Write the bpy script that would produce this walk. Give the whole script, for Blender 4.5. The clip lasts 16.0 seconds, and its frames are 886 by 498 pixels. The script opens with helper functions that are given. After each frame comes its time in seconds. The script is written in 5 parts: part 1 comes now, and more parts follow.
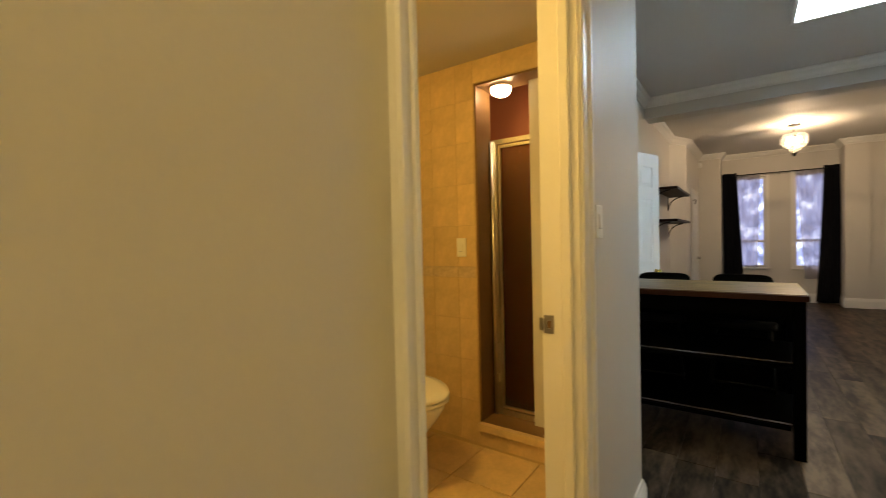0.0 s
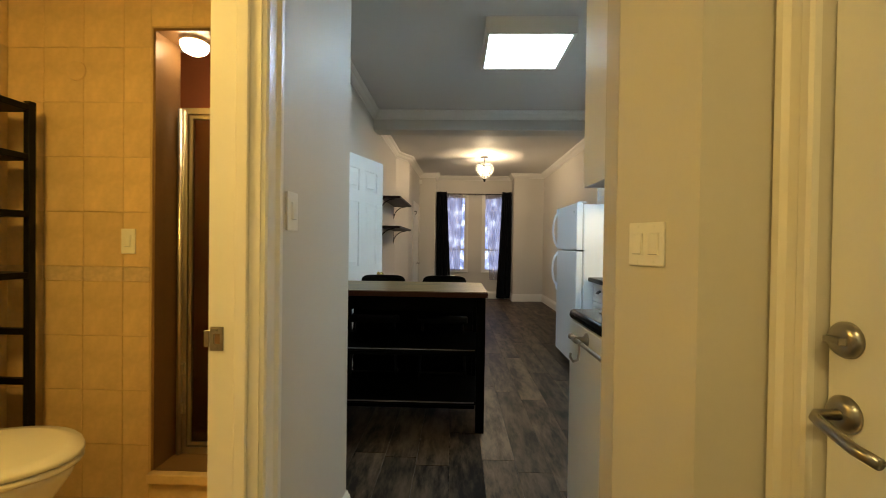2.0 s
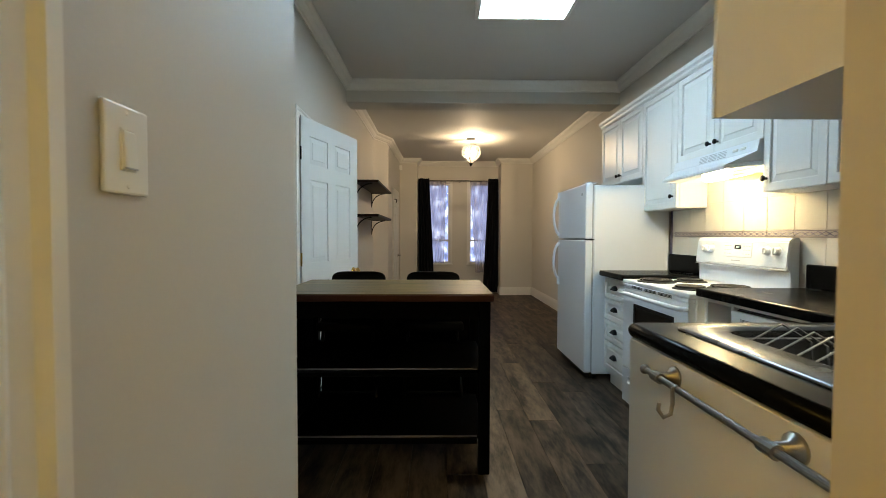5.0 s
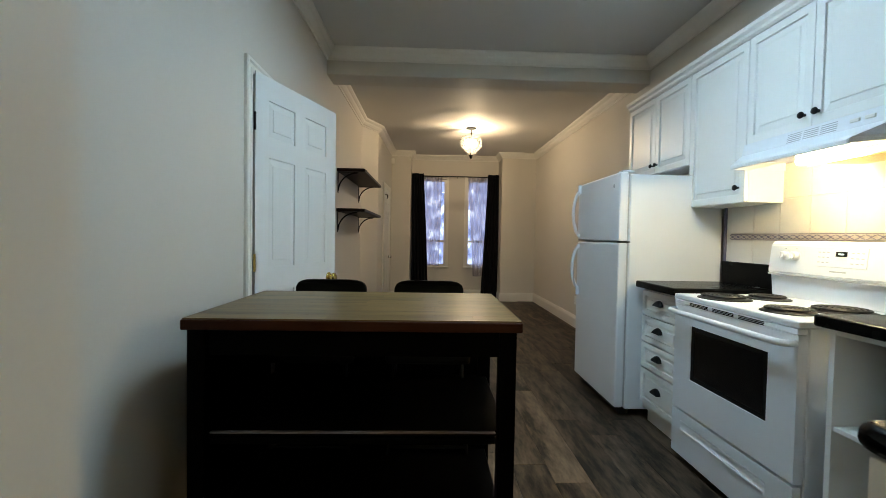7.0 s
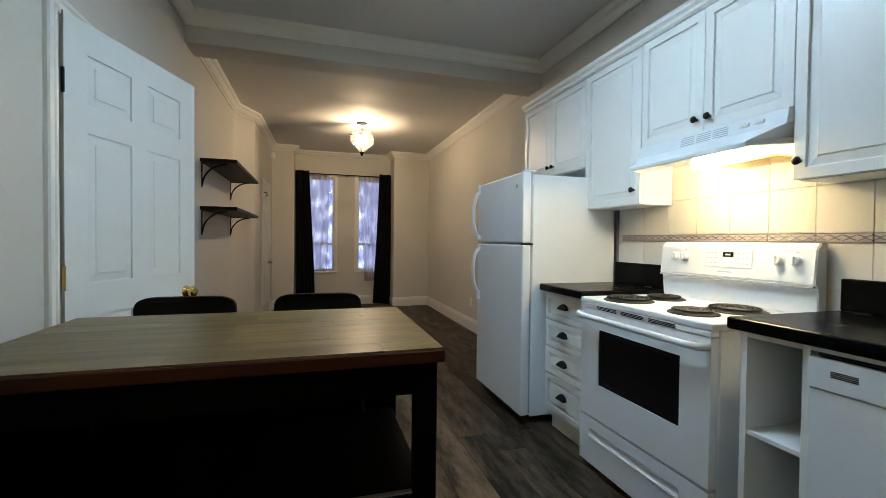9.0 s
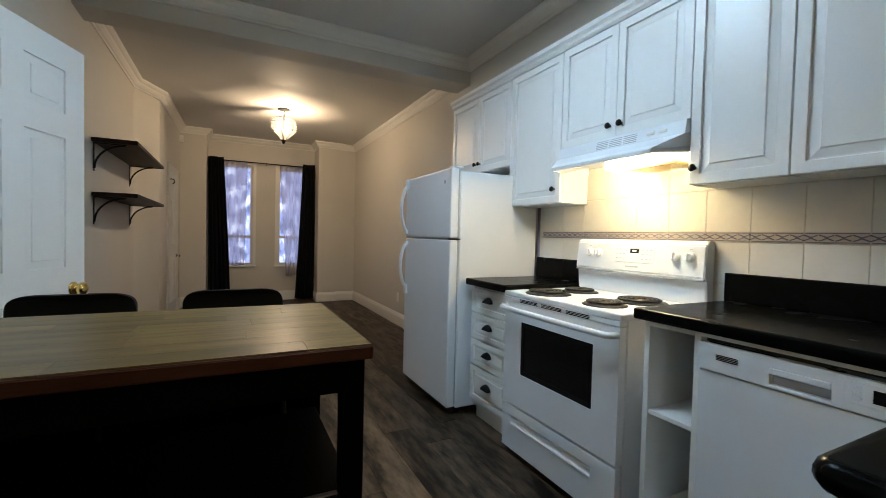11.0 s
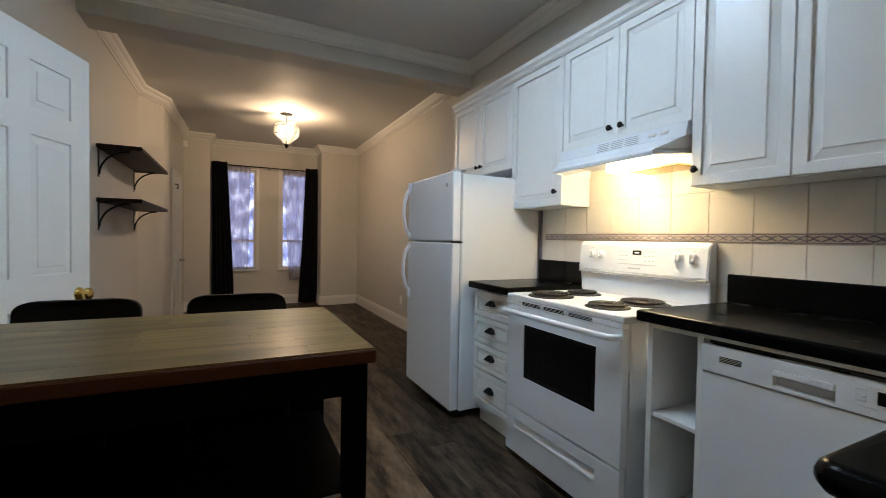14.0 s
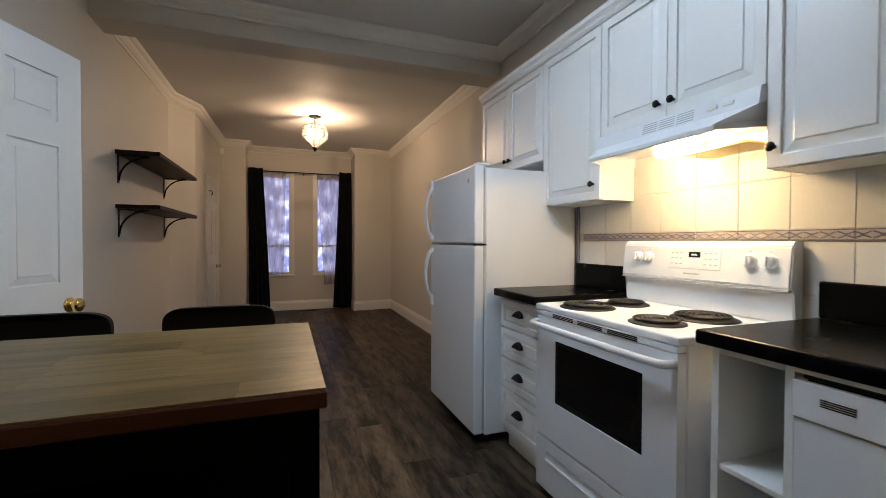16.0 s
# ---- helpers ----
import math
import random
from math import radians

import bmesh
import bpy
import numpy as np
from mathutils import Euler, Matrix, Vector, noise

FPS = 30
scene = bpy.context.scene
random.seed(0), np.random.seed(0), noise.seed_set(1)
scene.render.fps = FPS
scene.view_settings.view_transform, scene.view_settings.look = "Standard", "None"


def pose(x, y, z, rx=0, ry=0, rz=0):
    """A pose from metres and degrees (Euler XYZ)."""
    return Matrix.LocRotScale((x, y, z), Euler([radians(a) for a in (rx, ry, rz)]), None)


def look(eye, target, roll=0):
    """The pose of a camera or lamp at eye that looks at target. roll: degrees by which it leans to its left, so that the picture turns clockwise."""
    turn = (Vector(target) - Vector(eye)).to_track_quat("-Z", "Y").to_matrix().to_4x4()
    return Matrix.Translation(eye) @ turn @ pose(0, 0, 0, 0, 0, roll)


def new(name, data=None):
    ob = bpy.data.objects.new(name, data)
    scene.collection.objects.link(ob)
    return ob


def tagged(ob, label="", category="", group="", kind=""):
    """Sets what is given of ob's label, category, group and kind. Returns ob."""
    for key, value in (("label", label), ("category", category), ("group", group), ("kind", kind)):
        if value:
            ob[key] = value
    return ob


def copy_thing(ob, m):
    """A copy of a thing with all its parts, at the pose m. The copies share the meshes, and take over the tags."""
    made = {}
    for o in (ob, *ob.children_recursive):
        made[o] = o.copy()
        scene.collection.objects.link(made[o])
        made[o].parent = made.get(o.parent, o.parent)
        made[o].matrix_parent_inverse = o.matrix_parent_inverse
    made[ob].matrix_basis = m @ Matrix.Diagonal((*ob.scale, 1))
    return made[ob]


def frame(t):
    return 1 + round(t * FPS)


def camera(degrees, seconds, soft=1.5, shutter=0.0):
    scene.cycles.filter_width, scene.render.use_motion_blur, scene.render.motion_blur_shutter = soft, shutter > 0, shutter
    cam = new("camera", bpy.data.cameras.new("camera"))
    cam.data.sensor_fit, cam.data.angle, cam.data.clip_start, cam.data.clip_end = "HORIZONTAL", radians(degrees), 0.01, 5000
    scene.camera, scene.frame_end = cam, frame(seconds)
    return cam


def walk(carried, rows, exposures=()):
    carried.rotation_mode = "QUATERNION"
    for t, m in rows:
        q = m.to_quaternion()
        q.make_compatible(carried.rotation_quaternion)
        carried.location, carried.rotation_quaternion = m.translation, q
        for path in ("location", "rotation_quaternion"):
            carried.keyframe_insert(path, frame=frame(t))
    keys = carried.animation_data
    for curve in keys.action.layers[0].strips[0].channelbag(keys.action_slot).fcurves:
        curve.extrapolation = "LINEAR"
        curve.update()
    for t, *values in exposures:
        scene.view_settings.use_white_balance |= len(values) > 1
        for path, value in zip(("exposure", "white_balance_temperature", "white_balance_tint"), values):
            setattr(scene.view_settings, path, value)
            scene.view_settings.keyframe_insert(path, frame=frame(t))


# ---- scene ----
cam = camera(92.4, 16.0, soft=0.6, shutter=0.3)
PATH = [
    (0, (1.719, 4.867, 1.228), (0.555, 6.493, 1.187), -1.3),
    (0.5, (1.747, 4.945, 1.227), (0.9, 6.757, 1.216), -1.2),
    (1, (1.771, 5.013, 1.22), (1.225, 6.937, 1.249), -0.4),
    (1.5, (1.788, 5.068, 1.203), (1.519, 7.05, 1.246), 0.8),
    (2, (1.78, 5.117, 1.194), (1.72, 7.116, 1.171), 0.8),
    (2.5, (1.765, 5.161, 1.189), (1.85, 7.158, 1.152), -0.5),
    (3, (1.741, 5.221, 1.186), (1.867, 7.216, 1.136), -0.9),
    (3.5, (1.727, 5.326, 1.182), (1.82, 7.324, 1.135), -0.7),
    (4, (1.723, 5.445, 1.182), (1.755, 7.444, 1.127), 0.2),
    (6.5, (1.679, 6.264, 1.165), (1.731, 8.262, 1.101), 0.5),
    (7, (1.683, 6.436, 1.162), (1.75, 8.434, 1.105), 1.0),
    (7.5, (1.701, 6.589, 1.155), (1.844, 8.584, 1.136), 1.0),
    (8, (1.688, 6.705, 1.16), (2.02, 8.677, 1.138), 0.7),
    (10.5, (1.666, 6.765, 1.167), (2.448, 8.605, 1.11), 1.2),
    (11, (1.668, 6.764, 1.166), (2.564, 8.551, 1.106), 1.4),
    (11.5, (1.673, 6.761, 1.165), (2.692, 8.481, 1.11), 1.6),
    (12, (1.676, 6.753, 1.17), (2.789, 8.414, 1.121), 1.7),
    (12.5, (1.677, 6.748, 1.169), (2.828, 8.384, 1.126), 1.8),
    (13, (1.678, 6.746, 1.171), (2.82, 8.387, 1.134), 1.9),
    (13.5, (1.674, 6.754, 1.168), (2.726, 8.455, 1.135), 1.6),
    (14, (1.668, 6.758, 1.169), (2.552, 8.552, 1.121), 1.0),
    (14.5, (1.677, 6.773, 1.165), (2.431, 8.624, 1.106), 0.7),
    (15, (1.711, 6.796, 1.163), (2.48, 8.642, 1.104), 0.8),
    (15.5, (1.797, 6.87, 1.166), (2.579, 8.71, 1.108), 0.5),
    (16, (1.914, 6.966, 1.167), (2.608, 8.841, 1.131), 0.2),
]
walk(cam, [(t, look(eye, target, roll)) for t, eye, target, roll in PATH],
     exposures=[(0.0, 0.05, 6800, 10), (1.0, 0.06, 6600, 8), (2.0, 0.08, 6500, 5), (4.0, 0.04, 6500, 4), (7.0, 0.0, 6350, 3), (11.0, -0.13, 6300, 8), (13.5, -0.2, 6450, 11), (16.0, -0.3, 6750, 17)])

# ---- light: dusk sky and a weak sun outside ----
world = bpy.data.worlds.new("dusk_sky")
scene.world = world
world.use_nodes = True
wn = world.node_tree.nodes
sky = wn.new("ShaderNodeTexSky")
sky.sky_type = "NISHITA"
sky.sun_disc = False
sky.sun_elevation = radians(4)
sky.sun_rotation = radians(200)
wn["Background"].inputs["Strength"].default_value = 0.12
world.node_tree.links.new(sky.outputs["Color"], wn["Background"].inputs["Color"])
sun_data = bpy.data.lights.new("sun", "SUN")
sun_data.energy, sun_data.angle, sun_data.color = 0.5, radians(12), (1.0, 0.93, 0.85)
sun = new("sun", sun_data)
sun.matrix_basis = look((2, 30, 20), (2, 14, 0))

PANEL_GLOW, HALL_GLOW, BATH_GLOW, HOOD_GLOW, DINING_WATTS, SHOWER_GLOW = 28.5, 79.0, 67.0, 160.0, 40.0, 30.0


# ---- materials ----
def mat(name, color, rough=0.5, metal=0.0, vary=0.08, scale=3.0, fine=60.0, bump=0.05, spec=0.5, coat=0.0, island=0.0, stretch=(1, 1, 1)):
    """A painted or plain surface with a large and a fine scale of variation, and fine relief."""
    m = bpy.data.materials.new(name)
    m.use_nodes = True
    nt = m.node_tree
    n, l = nt.nodes, nt.links
    bsdf = n["Principled BSDF"]
    tc = n.new("ShaderNodeTexCoord")
    mp = n.new("ShaderNodeMapping")
    mp.inputs["Scale"].default_value = stretch
    l.new(tc.outputs["Object"], mp.inputs["Vector"])
    big, small = n.new("ShaderNodeTexNoise"), n.new("ShaderNodeTexNoise")
    big.inputs["Scale"].default_value, big.inputs["Detail"].default_value = scale, 5
    small.inputs["Scale"].default_value, small.inputs["Detail"].default_value = fine, 3
    for t in (big, small):
        l.new(mp.outputs["Vector"], t.inputs["Vector"])
    add = n.new("ShaderNodeMath")
    add.operation = "MULTIPLY_ADD"
    l.new(small.outputs["Fac"], add.inputs[0])
    add.inputs[1].default_value = 0.5
    l.new(big.outputs["Fac"], add.inputs[2])
    ramp = n.new("ShaderNodeMapRange")
    ramp.inputs["From Min"].default_value, ramp.inputs["From Max"].default_value = 0.35, 1.15
    ramp.inputs["To Min"].default_value, ramp.inputs["To Max"].default_value = 1 - vary, 1 + vary
    l.new(add.outputs[0], ramp.inputs["Value"])
    mul = n.new("ShaderNodeMixRGB")
    mul.blend_type = "MULTIPLY"
    mul.inputs["Fac"].default_value = 1
    mul.inputs["Color1"].default_value = (*color, 1)
    l.new(ramp.outputs["Result"], mul.inputs["Color2"])
    out = mul.outputs["Color"]
    if island:
        oi = n.new("ShaderNodeObjectInfo")
        r2 = n.new("ShaderNodeMapRange")
        r2.inputs["To Min"].default_value, r2.inputs["To Max"].default_value = 1 - island, 1 + island
        l.new(oi.outputs["Random"], r2.inputs["Value"])
        m2 = n.new("ShaderNodeMixRGB")
        m2.blend_type = "MULTIPLY"
        m2.inputs["Fac"].default_value = 1
        l.new(out, m2.inputs["Color1"])
        l.new(r2.outputs["Result"], m2.inputs["Color2"])
        out = m2.outputs["Color"]
    l.new(out, bsdf.inputs["Base Color"])
    rr = n.new("ShaderNodeMapRange")
    rr.inputs["To Min"].default_value, rr.inputs["To Max"].default_value = max(rough - 0.07, 0.02), min(rough + 0.07, 1)
    l.new(big.outputs["Fac"], rr.inputs["Value"])
    l.new(rr.outputs["Result"], bsdf.inputs["Roughness"])
    bsdf.inputs["Metallic"].default_value = metal
    bsdf.inputs["Specular IOR Level"].default_value = spec
    bsdf.inputs["Coat Weight"].default_value = coat
    if bump:
        b = n.new("ShaderNodeBump")
        b.inputs["Strength"].default_value, b.inputs["Distance"].default_value = bump, 0.004
        l.new(small.outputs["Fac"], b.inputs["Height"])
        l.new(b.outputs["Normal"], bsdf.inputs["Normal"])
    return m


def wood(name, dark, light, rough, grain_axis, island=0.15, streak=9.0, spec=0.4, along=0.16, low=0.64, high=0.98):
    """Wood with long streaks along one axis, each board a little different."""
    m = bpy.data.materials.new(name)
    m.use_nodes = True
    nt = m.node_tree
    n, l = nt.nodes, nt.links
    bsdf = n["Principled BSDF"]
    tc = n.new("ShaderNodeTexCoord")
    oi = n.new("ShaderNodeObjectInfo")
    off = n.new("ShaderNodeVectorMath")
    off.operation = "ADD"
    mix = n.new("ShaderNodeMath")
    mix.operation = "MULTIPLY"
    mix.inputs[1].default_value = 37.0
    l.new(oi.outputs["Random"], mix.inputs[0])
    l.new(tc.outputs["Object"], off.inputs[0])
    l.new(mix.outputs[0], off.inputs[1])
    mp = n.new("ShaderNodeMapping")
    sc = [streak * 2.2] * 3
    sc[grain_axis] = streak * along
    mp.inputs["Scale"].default_value = sc
    l.new(off.outputs[0], mp.inputs["Vector"])
    noise_a, noise_b = n.new("ShaderNodeTexNoise"), n.new("ShaderNodeTexNoise")
    noise_a.inputs["Scale"].default_value, noise_a.inputs["Detail"].default_value, noise_a.inputs["Roughness"].default_value = 1.0, 8, 0.68
    noise_b.inputs["Scale"].default_value, noise_b.inputs["Detail"].default_value = 0.22, 3
    l.new(mp.outputs["Vector"], noise_a.inputs["Vector"])
    l.new(mp.outputs["Vector"], noise_b.inputs["Vector"])
    s = n.new("ShaderNodeMath")
    s.operation = "MULTIPLY_ADD"
    l.new(noise_b.outputs["Fac"], s.inputs[0])
    s.inputs[1].default_value = 0.55
    l.new(noise_a.outputs["Fac"], s.inputs[2])
    ramp = n.new("ShaderNodeValToRGB")
    ramp.color_ramp.elements[0].position, ramp.color_ramp.elements[0].color = low, (*dark, 1)
    ramp.color_ramp.elements[1].position, ramp.color_ramp.elements[1].color = high, (*light, 1)
    l.new(s.outputs[0], ramp.inputs["Fac"])
    r2 = n.new("ShaderNodeMapRange")
    r2.inputs["To Min"].default_value, r2.inputs["To Max"].default_value = 1 - island, 1 + island
    l.new(oi.outputs["Random"], r2.inputs["Value"])
    m2 = n.new("ShaderNodeMixRGB")
    m2.blend_type = "MULTIPLY"
    m2.inputs["Fac"].default_value = 1
    l.new(ramp.outputs["Color"], m2.inputs["Color1"])
    l.new(r2.outputs["Result"], m2.inputs["Color2"])
    l.new(m2.outputs["Color"], bsdf.inputs["Base Color"])
    bsdf.inputs["Roughness"].default_value = rough
    bsdf.inputs["Specular IOR Level"].default_value = spec
    b = n.new("ShaderNodeBump")
    b.inputs["Strength"].default_value, b.inputs["Distance"].default_value = 0.12, 0.003
    l.new(noise_a.outputs["Fac"], b.inputs["Height"])
    l.new(b.outputs["Normal"], bsdf.inputs["Normal"])
    return m


def glow(name, color, strength):
    m = bpy.data.materials.new(name)
    m.use_nodes = True
    b = m.node_tree.nodes["Principled BSDF"]
    b.inputs["Base Color"].default_value = (0.8, 0.8, 0.8, 1)
    b.inputs["Roughness"].default_value = 0.4
    b.inputs["Emission Color"].default_value = (*color, 1)
    b.inputs["Emission Strength"].default_value = strength
    return m


def glass(name, color=(1, 1, 1), rough=0.0, ior=1.45, bump=0.0, bump_scale=60):
    m = bpy.data.materials.new(name)
    m.use_nodes = True
    n, l = m.node_tree.nodes, m.node_tree.links
    b = n["Principled BSDF"]
    b.inputs["Base Color"].default_value = (*color, 1)
    b.inputs["Transmission Weight"].default_value = 1
    b.inputs["Roughness"].default_value = rough
    b.inputs["IOR"].default_value = ior
    if bump:
        tc, t, bp = n.new("ShaderNodeTexCoord"), n.new("ShaderNodeTexNoise"), n.new("ShaderNodeBump")
        t.inputs["Scale"].default_value = bump_scale
        l.new(tc.outputs["Object"], t.inputs["Vector"])
        bp.inputs["Strength"].default_value, bp.inputs["Distance"].default_value = bump, 0.01
        l.new(t.outputs["Fac"], bp.inputs["Height"])
        l.new(bp.outputs["Normal"], b.inputs["Normal"])
    return m


WALL = mat("wall_paint", (0.61, 0.58, 0.525), 0.55, vary=0.03, scale=1.2, fine=140, bump=0.06)
CEIL = mat("ceiling_paint", (0.66, 0.64, 0.61), 0.7, vary=0.03, scale=1.0, fine=120, bump=0.06)
TRIM = mat("trim_paint", (0.78, 0.76, 0.71), 0.38, vary=0.03, scale=4, fine=90, bump=0.03)
DOORP = mat("door_paint", (0.80, 0.80, 0.78), 0.4, vary=0.03, scale=4, fine=120, bump=0.04)
CAB = mat("cabinet_white", (0.82, 0.82, 0.80), 0.33, vary=0.02, scale=3, fine=120, bump=0.02)
APPL = mat("appliance_enamel", (0.77, 0.79, 0.82), 0.34, vary=0.02, scale=5, fine=300, bump=0.0)
PLASTIC = mat("white_plastic", (0.80, 0.79, 0.74), 0.4, vary=0.02, bump=0.0)
GREYP = mat("grey_plastic", (0.45, 0.46, 0.47), 0.4, vary=0.04, bump=0.0)
BLACK = mat("black_paint", (0.0012, 0.0012, 0.0012), 0.42, vary=0.25, scale=6, fine=70, bump=0.05, spec=0.03)
BLACKM = mat("black_metal", (0.006, 0.006, 0.006), 0.42, 0.0, vary=0.2, bump=0.03, spec=0.12)
# lighter grey that paints the highlight along the black shelf edges
SHELFGLINT = mat("shelf_edge_highlight", (0.16, 0.14, 0.15), 0.4, vary=0.3, scale=8, fine=120, bump=0.02, spec=0.3)
COUNTER = mat("black_laminate", (0.003, 0.003, 0.003), 0.26, vary=0.12, scale=5, fine=350, bump=0.012, spec=0.055)
COIL = mat("burner_coil", (0.02, 0.018, 0.017), 0.5, 0.4, vary=0.3, scale=30, fine=200)
CHROME = mat("chrome", (0.75, 0.74, 0.72), 0.16, 1.0, vary=0.05, bump=0.0)
NICKEL = mat("satin_nickel", (0.36, 0.34, 0.31), 0.3, 1.0, vary=0.08, bump=0.02)
STEEL = mat("brushed_steel", (0.17, 0.17, 0.175), 0.27, 1.0, vary=0.08, scale=4, fine=300, bump=0.01)
BRASS = mat("brass", (0.72, 0.52, 0.18), 0.2, 1.0, vary=0.06, bump=0.0)
SILVERED = mat("aluminium_frame", (0.62, 0.58, 0.5), 0.3, 1.0, vary=0.08, bump=0.03)
DARKGLASS = mat("oven_glass", (0.008, 0.008, 0.009), 0.08, vary=0.1, bump=0.0, spec=0.3)
RUBBER = mat("black_rubber", (0.02, 0.02, 0.02), 0.6, vary=0.1)
TILE = mat("glazed_wall_tile", (0.67, 0.64, 0.585), 0.22, vary=0.03, scale=8, fine=60, bump=0.03, island=0.03)
GROUT = mat("grout", (0.60, 0.57, 0.51), 0.85, vary=0.1, fine=200, bump=0.15)
BTILE = mat("beige_stone_tile", (0.63, 0.455, 0.235), 0.35, vary=0.22, scale=9, fine=45, bump=0.05, island=0.06)
BGROUT = mat("tan_grout", (0.56, 0.41, 0.22), 0.85, vary=0.1, fine=200, bump=0.15)
BBAND = mat("decorated_band_tile", (0.54, 0.41, 0.25), 0.4, vary=0.3, scale=25, fine=60, bump=0.1)
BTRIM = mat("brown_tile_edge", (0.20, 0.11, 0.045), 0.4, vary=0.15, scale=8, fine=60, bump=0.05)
REDWALL = mat("terracotta_wall", (0.50, 0.17, 0.07), 0.5, vary=0.08, bump=0.05)
BAND = mat("band_tile", (0.42, 0.37, 0.34), 0.3, vary=0.12, scale=30, fine=90, bump=0.05)
BANDPAT = mat("band_relief", (0.13, 0.11, 0.17), 0.35, vary=0.3, scale=40, fine=120)
CERAMIC = mat("white_ceramic", (0.80, 0.77, 0.70), 0.15, vary=0.02, bump=0.0)
CURTAIN = mat("black_curtain", (0.006, 0.006, 0.008), 0.9, vary=0.2, scale=8, fine=200, bump=0.2, spec=0.15)
CHAIRF = mat("black_upholstery", (0.004, 0.004, 0.004), 0.7, vary=0.2, fine=200, bump=0.1, spec=0.25)
PLANK = wood("floor_plank_wood", (0.006, 0.0038, 0.0025), (0.125, 0.088, 0.058), 0.42, 1, island=0.35, streak=7.0, spec=0.14, along=0.5, low=0.66, high=0.94)
BUTCHER = wood("butcher_block", (0.058, 0.035, 0.013), (0.225, 0.150, 0.060), 0.36, 0, island=0.30, streak=10.0, spec=0.2, along=0.35, low=0.5, high=1.0)
EDGEW = wood("table_edge_wood", (0.016, 0.0045, 0.0022), (0.045, 0.014, 0.007), 0.45, 0, streak=8.0, spec=0.12)
SHELFW = wood("dark_shelf_wood", (0.006, 0.003, 0.002), (0.026, 0.012, 0.008), 0.45, 1, streak=7.0, spec=0.1)
PANE = glass("window_pane")
OBSCURE = glass("obscure_glass", (0.45, 0.30, 0.17), 0.22, 1.45, 0.6, 45)
HOODLENS = glow("hood_lamp_lens", (1.0, 0.77, 0.42), HOOD_GLOW)
PANELLIGHT = glow("light_panel", (0.67, 0.91, 1.12), PANEL_GLOW)
HALLGLASS = glow("hall_lamp_glass", (1.0, 0.725, 0.28), HALL_GLOW)
BATHGLASS = glow("bath_lamp_glass", (1.0, 0.63, 0.15), BATH_GLOW)
SHOWERGLASS = glow("shower_lamp_glass", (1.0, 0.72, 0.42), SHOWER_GLOW)
BLUELED = glow("blue_led", (0.12, 0.16, 1.0), 6.0)
GREENLED = glow("clock_digits", (0.25, 0.5, 0.4), 0.6)


def sheer_material():
    m = bpy.data.materials.new("sheer_fabric")
    m.use_nodes = True
    n, l = m.node_tree.nodes, m.node_tree.links
    out = n["Material Output"]
    n.remove(n["Principled BSDF"])
    tr, df, tl = n.new("ShaderNodeBsdfTransparent"), n.new("ShaderNodeBsdfDiffuse"), n.new("ShaderNodeBsdfTranslucent")
    df.inputs["Color"].default_value = (0.75, 0.72, 0.78, 1)
    tl.inputs["Color"].default_value = (0.75, 0.72, 0.82, 1)
    a, b = n.new("ShaderNodeMixShader"), n.new("ShaderNodeMixShader")
    tc, t, mr = n.new("ShaderNodeTexCoord"), n.new("ShaderNodeTexNoise"), n.new("ShaderNodeMapRange")
    t.inputs["Scale"].default_value = 3
    l.new(tc.outputs["Object"], t.inputs["Vector"])
    mr.inputs["To Min"].default_value, mr.inputs["To Max"].default_value = 0.34, 0.48
    l.new(t.outputs["Fac"], mr.inputs["Value"])
    l.new(mr.outputs["Result"], b.inputs["Fac"])
    a.inputs["Fac"].default_value = 0.5
    l.new(df.outputs[0], a.inputs[1])
    l.new(tl.outputs[0], a.inputs[2])
    l.new(tr.outputs[0], b.inputs[1])
    l.new(a.outputs[0], b.inputs[2])
    l.new(b.outputs[0], out.inputs["Surface"])
    return m


SHEER = sheer_material()


def lamp_glass_material():
    """Frosted lamp glass that passes most of the light."""
    m = bpy.data.materials.new("frosted_lamp_glass")
    m.use_nodes = True
    n, l = m.node_tree.nodes, m.node_tree.links
    out = n["Material Output"]
    n.remove(n["Principled BSDF"])
    tr, tl, gl = n.new("ShaderNodeBsdfTransparent"), n.new("ShaderNodeBsdfTranslucent"), n.new("ShaderNodeBsdfGlossy")
    tl.inputs["Color"].default_value = (0.95, 0.93, 0.88, 1)
    gl.inputs["Roughness"].default_value = 0.1
    a, b = n.new("ShaderNodeMixShader"), n.new("ShaderNodeMixShader")
    tc, t, mr = n.new("ShaderNodeTexCoord"), n.new("ShaderNodeTexNoise"), n.new("ShaderNodeMapRange")
    t.inputs["Scale"].default_value = 28
    l.new(tc.outputs["Object"], t.inputs["Vector"])
    mr.inputs["From Min"].default_value, mr.inputs["From Max"].default_value = 0.35, 0.65
    mr.inputs["To Min"].default_value, mr.inputs["To Max"].default_value = 0.006, 0.03
    l.new(t.outputs["Fac"], mr.inputs["Value"])
    l.new(mr.outputs["Result"], a.inputs["Fac"])
    l.new(tr.outputs[0], a.inputs[1])
    l.new(tl.outputs[0], a.inputs[2])
    b.inputs["Fac"].default_value = 0.08
    l.new(a.outputs[0], b.inputs[1])
    l.new(gl.outputs[0], b.inputs[2])
    l.new(b.outputs[0], out.inputs["Surface"])
    return m


LAMPGLASS = lamp_glass_material()


